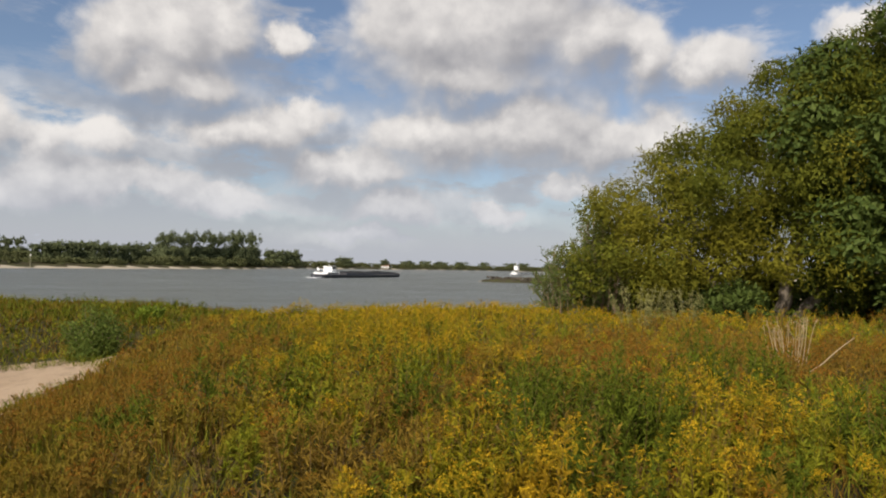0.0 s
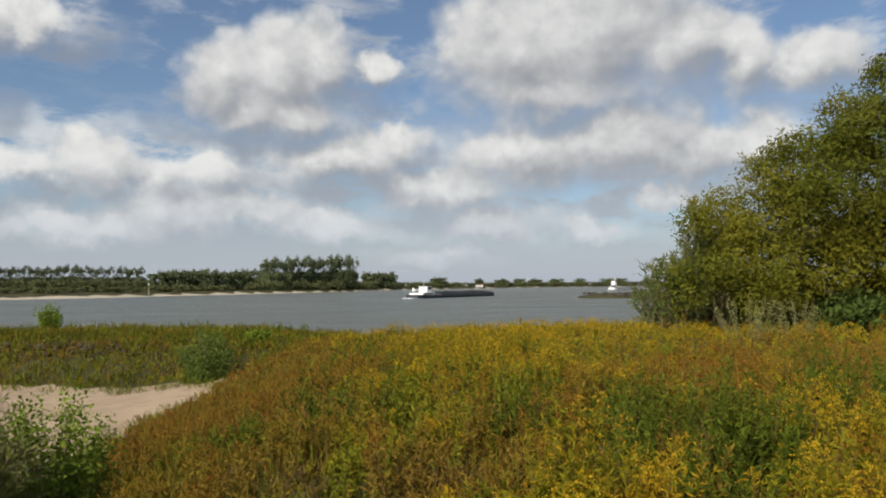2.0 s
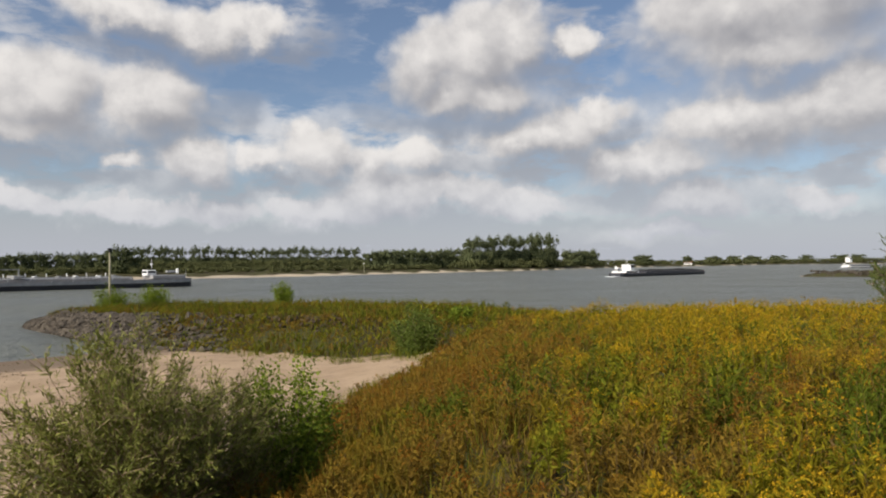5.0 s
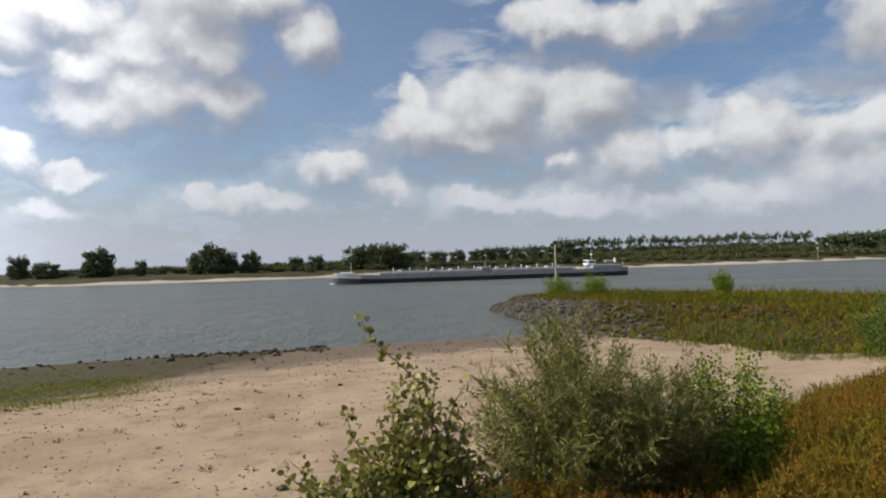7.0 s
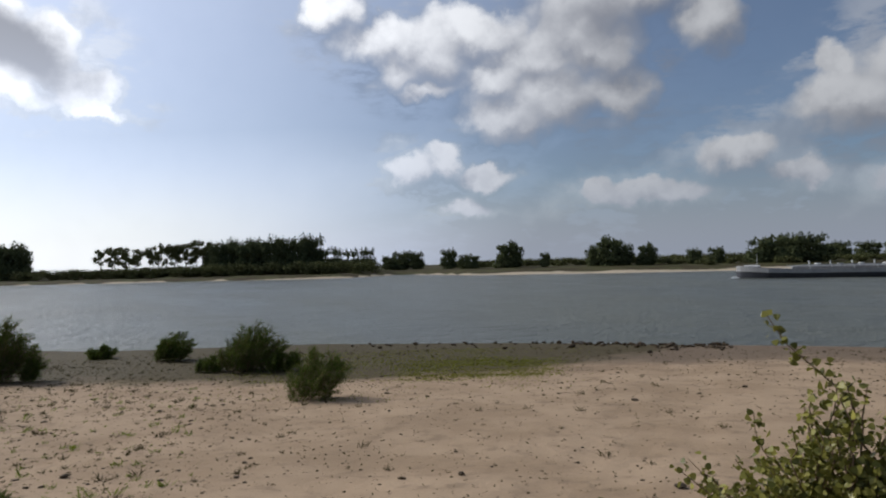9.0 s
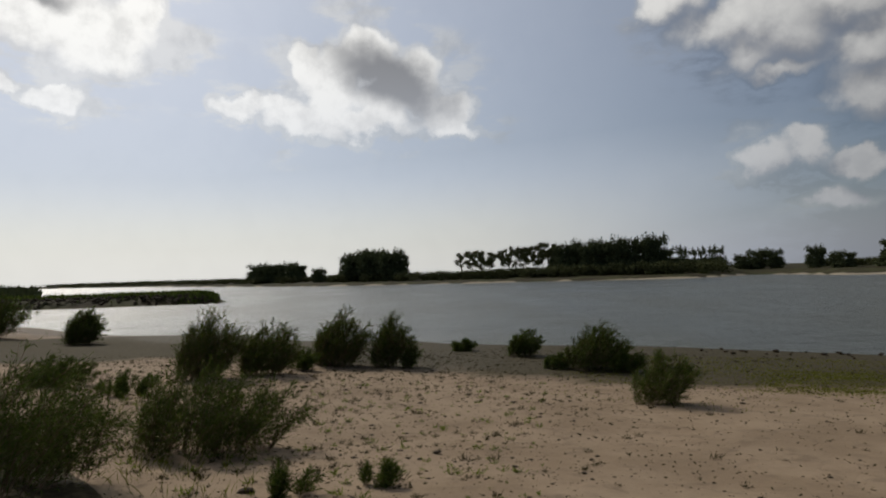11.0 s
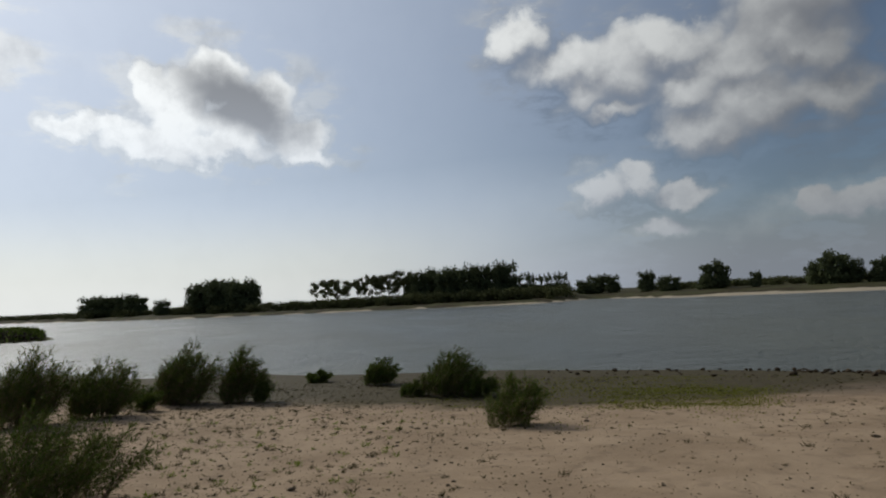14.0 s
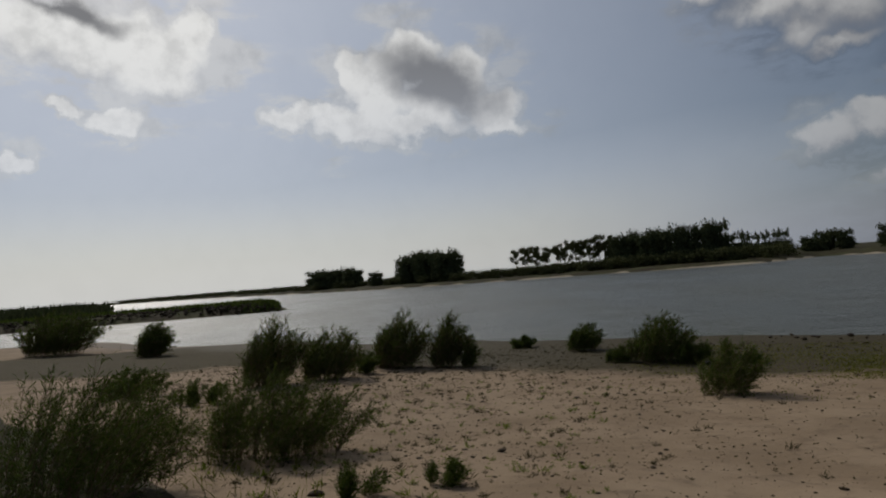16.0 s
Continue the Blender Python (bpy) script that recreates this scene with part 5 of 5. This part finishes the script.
def chips(n, az0, az1, r0, r1, size):
    """Flat dark bits of reed, bark and leaf washed up on the sand."""
    az, r = beach_places(n, az0, az1, r0, r1)
    keep = rng.random(len(az)) < 0.55 + 0.45 * smooth(-az, 60, 95) + 0.35 * wobble(az, r, 0.35)
    az, r = az[keep], r[keep]
    x, y = r * np.sin(np.radians(az)), r * np.cos(np.radians(az))
    d = rng.normal(size=(len(az), 3)) * np.array([1, 1, 0.25])
    ln = size * rng.uniform(0.4, 1.6, len(az)) * (1 + r / 30)
    v, f = blades(np.stack([x, y, ground_z(x, y) + 0.015], -1), d, ln, ln * 0.4, 0.1)
    return tagged(new("drift_litter", mesh_np("drift_litter", v, f, WEED)), "bits of reed and bark washed up on the sand", "litter", kind="stuff")


chips(16000, -122, -28, 7, 57, 0.045)


def tufts(name, label, az, r, blades_each, size, mat, spread=0.5, width=0.10):
    n = len(az)
    k = np.repeat(np.arange(n), blades_each)
    x, y = r * np.sin(np.radians(az)), r * np.cos(np.radians(az))
    base = np.stack([x, y, ground_z(x, y) - 0.01], -1)
    d = rng.normal(size=(len(k), 3)) * spread
    d[:, 2] = 1
    ln = np.asarray(size)[k] * rng.uniform(0.5, 1.2, len(k))
    v, f = blades(base[k] + rng.normal(size=(len(k), 3)) * np.array([1, 1, 0]) * np.asarray(size)[k][:, None] * 0.3, d, ln, ln * width, 0.08)
    return tagged(new(name, mesh_np(name, v, f, mat)), label, "weeds", kind="stuff")


az, r = beach_places(4200, -126, -30, 8, 52)
keep = rng.random(len(az)) < 0.10 + 0.9 * smooth(-az, 72, 104)
az, r = az[keep], r[keep]
tufts("beach_weed", "brownish weeds scattered over the sand", az, r, 26, 0.05 + 0.20 * rng.random(len(az)) ** 2.2, WEED, 0.9, 0.09)
az, r = beach_places(420, -118, -84, 10, 36)
tufts("beach_weed", "small green weeds growing in the sand", az, r, 20, 0.05 + 0.20 * rng.random(len(az)) ** 2, SHRUB, 0.9, 0.10)
az, r = scatter(66000, -84, -52, 27, 51, 2.0)
x, y = r * np.sin(np.radians(az)), r * np.cos(np.radians(az))
zone = 1.7 * smooth(-np.abs((az + 61.5) / 8.5), -1.0, -0.3) * smooth(-np.abs((r - 38.5) / 6.5), -1.0, -0.3) + 0.30 * smooth(r, 34, 40) * smooth(-np.abs(az + 70), -14, -8) + 0.18 * wobble(x, y, 0.7)
ok = rng.random(len(az)) < zone
grass("beach_grass", "short green grass and moss by the water", az[ok], r[ok], rng.uniform(0.05, 0.14, ok.sum()), 0.04, MOSS, 1.1)
az, r = beach_places(3000, -135, -108, 6, 40)
grass("bank_grass", "dark rough grass on the sandy bank", az, r, rng.uniform(0.2, 0.5, len(az)), 0.02, GREEN, 0.6)
az = rng.uniform(-131, -110.6, 8500)
r = 222 + (az + 109.6) * -1.52 + rng.normal(0, 4.5, len(az))
grass("groyne_scrub", "dark scrub on a low groyne", az, r, rng.uniform(0.8, 2.0, len(az)), 0.5, WILLOW_D, 0.6)
az, r = rng.uniform(-146, -123, 9000), rng.uniform(262, 335, 9000)
grass("bank_scrub", "dark bushes on the bank downstream", az, r, rng.uniform(2.0, 5.5, len(az)), 1.3, FAR, 0.5)

az, r = scatter(3200, -16, 6, 13, 52, 1.4)
edge, toe = np.interp(az, EDGE_AZ, EDGE_R), np.interp(az, GRO_AZ, GRO_TOE)
x, y = r * np.sin(np.radians(az)), r * np.cos(np.radians(az))
near_edge = np.minimum(np.abs(r - edge * 1.05), np.abs(r - toe + 0.5))
ok = (near_edge < 1.2 + 2.2 * np.clip(wobble(x, y, 0.9, 3.0), 0, 1)) & (wobble(x, y, 1.1, 8.0) > -0.15)
tufts("edge_grass", "tufts of rough grass at the edge of the sand", az[ok], r[ok], 12, rng.uniform(0.2, 0.55, ok.sum()), GREEN, 0.5, 0.06)

# trodden grass round the stand
az, r = scatter(9000, 70, 300, 0.6, 9, 1.4)
grass("short_grass", "short trodden grass on the bank", az, r, rng.uniform(0.05, 0.16, len(az)), 0.008, GREEN, 0.7)

# ---- single plants in the meadow ----


def stalk_bunch(name, label, az, r, n, width, height, mat, leaves=0, leaf=(0.05, 0.25)):
    top = turned(thing(name, label, "plant", foot(az, r)), az)
    a, q = rng.random(n) * 6.28, np.sqrt(rng.random(n))
    base = np.stack([np.cos(a) * q * width * 0.2, np.sin(a) * q * width * 0.2, np.zeros(n)], -1)
    tips = np.stack([np.cos(a) * q * width * 0.5, np.sin(a) * q * width * 0.5, height * rng.uniform(0.65, 1.0, n)], -1)
    v, f, _ = join([(*tube(branch(b, t, (0, 0, 0.02), 4), np.linspace(0.008, 0.004, 4), 4), 0) for b, t in zip(base, tips)])
    part("stalk", mesh_np(name + "_stalk", v, f, mat), top)
    m = leaves or n * 9
    k, w = rng.integers(0, n, m), (rng.random(m) if leaves else rng.uniform(0.93, 1.0, m))
    at = base[k] + (tips[k] - base[k]) * w[:, None] + rng.normal(size=(m, 3)) * 0.03
    v, f = blades(at, rng.normal(size=(m, 3)) + np.array([0, 0, 0.8]), leaf[0], leaf[0] * leaf[1])
    tagged(part("seed_heads" if not leaves else "foliage", mesh_np(name + "_top", v, f, mat), top), kind="stuff")


stalk_bunch("dry_umbel_plant", "bleached dry stalks of a dead umbel plant", 54.9, 13.5, 26, 0.95, 1.2, STRAW)
stalk_bunch("mugwort", "tall grey-green mugwort going to seed", 44.3, 24, 26, 2.4, 1.75, SAGE, 1500, (0.11, 0.25))
stalk_bunch("mugwort", "grey-green mugwort clump in the meadow", 47.5, 26, 18, 1.6, 1.5, SAGE, 900, (0.11, 0.25))
stick = turned(thing("stick", "bleached bare stick leaning in the grass", "stick", foot(57.4, 11.5)), 57.4)
v, f = tube(branch((-0.35, 0, 0.25), (0.35, 0.1, 0.95), (0, 0, 0.02), 6), np.linspace(0.014, 0.006, 6), 6)
part("shaft", mesh_np("shaft", v, f, STRAW), stick)

# ---- beacon on the groyne ----


def box(cx, cy, cz, sx, sy, sz, bevel=0.0):
    bm = bmesh.new()
    bmesh.ops.create_cube(bm, size=1.0)
    bmesh.ops.scale(bm, vec=(sx, sy, sz), verts=bm.verts)
    bmesh.ops.translate(bm, vec=(cx, cy, cz), verts=bm.verts)
    if bevel:
        bmesh.ops.bevel(bm, geom=bm.edges[:], offset=bevel, segments=1, affect="EDGES")
    return bm


def cone(r1, r2, z0, z1, x=0.0, y=0.0, sides=12):
    bm = bmesh.new()
    bmesh.ops.create_cone(bm, cap_ends=True, segments=sides, radius1=r1, radius2=r2, depth=z1 - z0)
    bmesh.ops.translate(bm, vec=(x, y, (z0 + z1) / 2), verts=bm.verts)
    return bm


def solid(name, bm, mat, parent, label=""):
    me = bpy.data.meshes.new(name)
    bm.to_mesh(me)
    bm.free()
    me.materials.append(mat)
    return part(name, me, parent, label)


beacon = thing("beacon", "weathered post with black topmark on the groyne", "beacon", foot(-22.5, 86, 0.1))
solid("foot", cone(0.45, 0.35, 0, 0.5), STONE, beacon)
solid("post", cone(0.13, 0.10, 0.4, 6.6), POST, beacon)
solid("topmark", cone(0.12, 0.26, 6.4, 6.9), BLACK, beacon, "black cone-shaped topmark")
solid("ladder_step", box(0.2, 0, 2.4, 0.4, 0.05, 0.05), BLACK, beacon)

for az, r in ((-3.1, 505), (27.2, 1500)):
    sign = thing("river_sign", "thin pale sign post on the far bank", "sign", foot(az, r, 0.3), "signs on the far bank")
    solid("post", cone(0.16, 0.12, 0, 8.2 * r / 505), POST, sign)
    solid("board", box(0, 0, 7.8 * r / 505, 0.8 * r / 505, 0.12, 0.8 * r / 505, 0.03), WHITE, sign, "white square board")

# ---- ships ----


def hull_mesh(length, beam, height, bow, stern, mats):
    """A ship's hull: rounded bow and stern in plan, with a band of a second paint along the top."""
    xs = np.concatenate([np.linspace(0, stern, 5), np.linspace(stern, length - bow, 12)[1:-1], np.linspace(length - bow, length, 8)])
    half = beam / 2 * np.minimum(np.minimum(1, (0.55 + 0.45 * np.sqrt(np.clip(xs / stern, 0, 1)))), np.sqrt(np.clip((length - xs) / bow, 0.0008, 1)))
    rise = height * (1 + 0.45 * smooth(xs, length - bow * 1.6, length) + 0.12 * smooth(-xs, -stern * 1.5, 0))
    rows = [(-1.0, 0.80), (0.0, 0.93), (0.55, 1.0), (1.0, 1.0)]
    v, f, idx = [], [], []
    for sgn in (-1, 1):
        at = len(v)
        for x, h, t in zip(xs, half, rise):
            for q, w in rows:
                v.append((x, sgn * h * w, q * t if q > 0 else q))
        for i in range(len(xs) - 1):
            for j in range(3):
                a = at + i * 4 + j
                q = (a, a + 4, a + 5, a + 1)
                f.append(q if sgn < 0 else q[::-1])
                idx.append(1 if j == 2 else 0)
    n = len(xs) * 4
    for i in range(len(xs) - 1):
        f.append((i * 4 + 3, i * 4 + 7, n + i * 4 + 7, n + i * 4 + 3))
        idx.append(2)
    for i in range(3):
        f.append((i, i + 1, n + i + 1, n + i))
        idx.append(0 if i < 2 else 1)
    return mesh_np("hull", np.array(v), np.array(f), mats, idx), rise


def ship_at(ob, a, b):
    """Lays a ship with its stern at a and its bow toward b, on the water."""
    d = b - a
    ob.location, ob.rotation_euler = (a.x, a.y, 0.0), (0, 0, math.atan2(d.y, d.x))
    return d.length


def railing(parent, x0, x1, y, z, step):
    x = x0
    while x <= x1:
        solid("rail_post", cone(0.05, 0.05, z, z + 1.0, x, y, 6), WHITE, parent)
        x += step
    solid("rail", box((x0 + x1) / 2, y, z + 1.0, x1 - x0, 0.07, 0.07), WHITE, parent)


def tanker():
    a, b = polar(-17.0, 252), polar(-41.0, 232)
    ob = thing("tanker", "long grey inland tanker ship with dark waterline", "ship")
    n = ship_at(ob, a, b)
    me, _ = hull_mesh(n, 11.4, 2.6, 9, 5, [HULL, GREY, DECK])
    hull = part("hull", me, ob)
    solid("bow_bulwark", box(n - 4.5, 0, 3.6, 4.5, 5.6, 0.5, 0.1), WHITE, ob, "white bulwark at the bow")
    solid("trunk_deck", box(n * 0.52, 0, 3.0, n * 0.66, 8.2, 0.9, 0.15), GREY, ob)
    for y in (-2.2, -0.8, 0.8, 2.2):
        solid("cargo_pipe", box(n * 0.52, y, 3.75, n * 0.6, 0.22, 0.22), GREY, ob)
    for k in range(11):
        x = n * (0.23 + 0.055 * k)
        solid("tank_dome", cone(0.9, 0.75, 3.4, 4.15, x, 1.6 if k % 2 else -1.6), WHITE if k % 3 else GREY, ob)
        solid("vent", cone(0.16, 0.16, 3.4, 4.9, x + 2.2, -2.6, 8), WHITE, ob)
    solid("manifold", box(n * 0.5, 0, 4.0, 3.0, 9.4, 0.8, 0.1), GREY, ob)
    crane = solid("crane_post", cone(0.25, 0.2, 3.4, 6.3, n * 0.5, 3.2, 8), GREY, ob)
    solid("crane_arm", box(n * 0.5 + 3, 3.2, 6.2, 6.5, 0.25, 0.25), GREY, crane)
    solid("deckhouse", box(8.0, 0, 3.3, 11.0, 9.0, 1.3, 0.2), GREY, ob)
    house = solid("wheelhouse", box(13.0, 0, 4.7, 3.0, 4.6, 1.9, 0.15), WHITE, ob, "white raised wheelhouse")
    solid("window", box(14.52, 0, 5.0, 0.06, 4.0, 0.7), PANE, house)
    for y in (-2.33, 2.33):
        solid("window", box(13.0, y, 5.0, 2.4, 0.06, 0.7), PANE, house)
    solid("funnel", cone(0.45, 0.4, 4.6, 6.1, 4.6, 2.6), WHITE, ob)
    solid("mast", cone(0.09, 0.06, 6.0, 9.2, 12.2, 0, 8), WHITE, ob)
    solid("radar", box(12.2, 0, 7.6, 0.3, 2.2, 0.25), WHITE, ob)
    solid("flagstaff", cone(0.05, 0.04, 3.0, 5.6, 0.6, 0, 6), WHITE, ob)
    solid("bow_mast", cone(0.08, 0.05, 3.7, 7.4, n - 6, 0, 6), WHITE, ob)
    solid("car_on_deck", box(5.0, -1.5, 5.0, 3.6, 1.6, 0.9, 0.25), GREY, ob)
    for y in (-5.3, 5.3):
        railing(ob, n * 0.2, n * 0.86, y, 2.6, n * 0.66 / 12)
    solid("bow_wave", box(n + 0.3, 0, 0.05, 2.2, 5.0, 0.45, 0.15), FOAM, ob, "white bow wave")
    return ob


def freighter(a, b, label, cargo, mats, tall=1.0):
    ob = thing("freighter", label, "ship")
    n = ship_at(ob, a, b)
    me, _ = hull_mesh(n, 10.5, 1.7, 8, 4, mats)
    part("hull", me, ob)
    x0, x1 = n * 0.24, n * 0.93
    solid("hatch_coaming", box((x0 + x1) / 2, 0, 2.1, x1 - x0, 8.6, 1.0, 0.1), HULL, ob)
    if cargo:
        m = 26
        x = np.linspace(x0 + 1, x1 - 1, m)
        h = 2.6 + 0.9 * np.abs(np.sin(np.arange(m) * 0.9)) * rng.uniform(0.6, 1.1, m)
        v = np.concatenate([np.stack([x, np.full(m, y), np.where(abs(y) > 3, 2.5, h + rng.normal(0, 0.1, m))], -1) for y in (-4.1, -1.6, 1.6, 4.1)])
        i = np.arange(m - 1)
        f = np.concatenate([np.stack([i + k * m, i + 1 + k * m, i + 1 + (k + 1) * m, i + (k + 1) * m], -1) for k in range(3)])
        part("cargo_heap", mesh_np("cargo_heap", v, f, COAL), ob, "heaped black coal")
    aft = solid("deckhouse", box(n * 0.10, 0, 2.2, n * 0.13, 8.0, 1.2, 0.2), WHITE, ob)
    for y in (-4.03, 4.03):
        solid("window", box(n * 0.10, y, 2.3, n * 0.11, 0.06, 0.7), PANE, aft)
    house = solid("wheelhouse", box(n * 0.13, 0, 4.3 * tall, 4.0, 5.0, 2.6 * tall, 0.15), WHITE, ob, "white wheelhouse")
    solid("window", box(n * 0.13 + 2.03, 0, 5.0 * tall, 0.06, 4.4, 1.3), PANE, house)
    for y in (-2.53, 2.53):
        solid("window", box(n * 0.13, y, 5.0 * tall, 3.4, 0.06, 1.3), PANE, house)
    solid("roof", box(n * 0.13, 0, 5.9 * tall, 4.6, 5.6, 0.2, 0.05), WHITE, house)
    solid("mast", cone(0.09, 0.06, 6.2 * tall, 8.6 * tall, n * 0.12, 0, 8), WHITE, ob)
    solid("funnel", cone(0.5, 0.45, 3.6, 5.2, n * 0.05, 2.4), WHITE, ob)
    solid("dinghy", box(n * 0.03, 0, 4.0, 3.2, 1.5, 0.8, 0.3), WHITE, ob)
    solid("stern_wave", box(-2.0, 0, 0.03, 6.0, 6.0, 0.3, 0.1), FOAM, ob, "white stern wake")
    return ob


tanker()
freighter(polar(17.6, 345), polar(24.2, 430), "low black freight barge heaped with coal, white wheelhouse", True, [HULL, HULL, DECK])
freighter(polar(33.9, 830), polar(36.0, 880), "white-and-dark motor freighter on the far reach", False, [GREY, WHITE, DECK], 1.9)


def motor_boat():
    ob = thing("motor_boat", "small white motor boat moored behind the willow", "boat")
    n = ship_at(ob, polar(41.0, 300), polar(44.0, 304))
    part("hull", hull_mesh(n, 3.6, 1.6, 4, 1.5, [WHITE, WHITE, DECK])[0], ob)
    cabin = solid("cabin", box(n * 0.45, 0, 2.3, n * 0.4, 2.8, 1.4, 0.15), WHITE, ob)
    solid("window", box(n * 0.45, -1.42, 2.5, n * 0.3, 0.05, 0.6), PANE, cabin)
    solid("mast", cone(0.10, 0.06, 3.0, 8.5, n * 0.35, 0, 8), WHITE, ob)


motor_boat()


def house(az, r, w, h, label):
    ob = turned(thing("house", label, "house", foot(az, r, 0.3)), az)
    wall = solid("wall", box(0, 0, h * 0.3 + 0.1, w, w * 0.7, h * 0.6 + 0.4), WHITE, ob)
    bm = bmesh.new()
    vs = [bm.verts.new(p) for p in ((-w * 0.54, -w * 0.4, h * 0.58), (w * 0.54, -w * 0.4, h * 0.58), (w * 0.54, w * 0.4, h * 0.58), (-w * 0.54, w * 0.4, h * 0.58), (-w * 0.54, 0, h), (w * 0.54, 0, h))]
    for q in ((0, 1, 5, 4), (2, 3, 4, 5), (0, 4, 3), (1, 2, 5), (0, 3, 2, 1)):
        bm.faces.new([vs[i] for i in q])
    solid("roof", bm, TILE, ob, "red tiled gable roof")
    for k in (-0.3, 0.0, 0.3):
        solid("window", box(k * w, -w * 0.352, h * 0.36, w * 0.12, 0.06, h * 0.2), PANE, wall)
    solid("door", box(w * 0.15, -w * 0.352, h * 0.15, w * 0.09, 0.07, h * 0.3), POST, wall)


house(59.2, 150, 9.0, 7.5, "white-walled house seen through the willow")
house(23.2, 1420, 15.0, 7.0, "small white house on the far bank")


def foam_streaks(name, label, az, r, n, spread_az, spread_r):
    """Thin broken foam lying on the water."""
    a, d = az + rng.normal(0, spread_az, n), r + rng.normal(0, spread_r, n)
    base = np.stack([d * np.sin(np.radians(a)), d * np.cos(np.radians(a)), np.full(n, 0.06)], -1)
    along = np.stack([np.cos(np.radians(a)), -np.sin(np.radians(a)), np.zeros(n)], -1) + rng.normal(size=(n, 3)) * np.array([0.1, 0.1, 0])
    v, f = blades(base, along, rng.uniform(0.6, 2.2, n), rng.uniform(0.25, 0.6, n), 0.0, np.tile([0.0, 0.0, 1.0], (n, 1)))
    return tagged(new(name, mesh_np(name, v, f, FOAM)), label, "foam", kind="stuff")


foam_streaks("wake_foam", "white wake behind the tanker", -13.6, 254, 60, 0.9, 1.6)
foam_streaks("wake_foam", "white wake patch on the river", -10.5, 262, 30, 0.5, 1.0)
foam_streaks("wake_foam", "white wake behind the coal barge", 16.4, 336, 40, 0.5, 2.0)
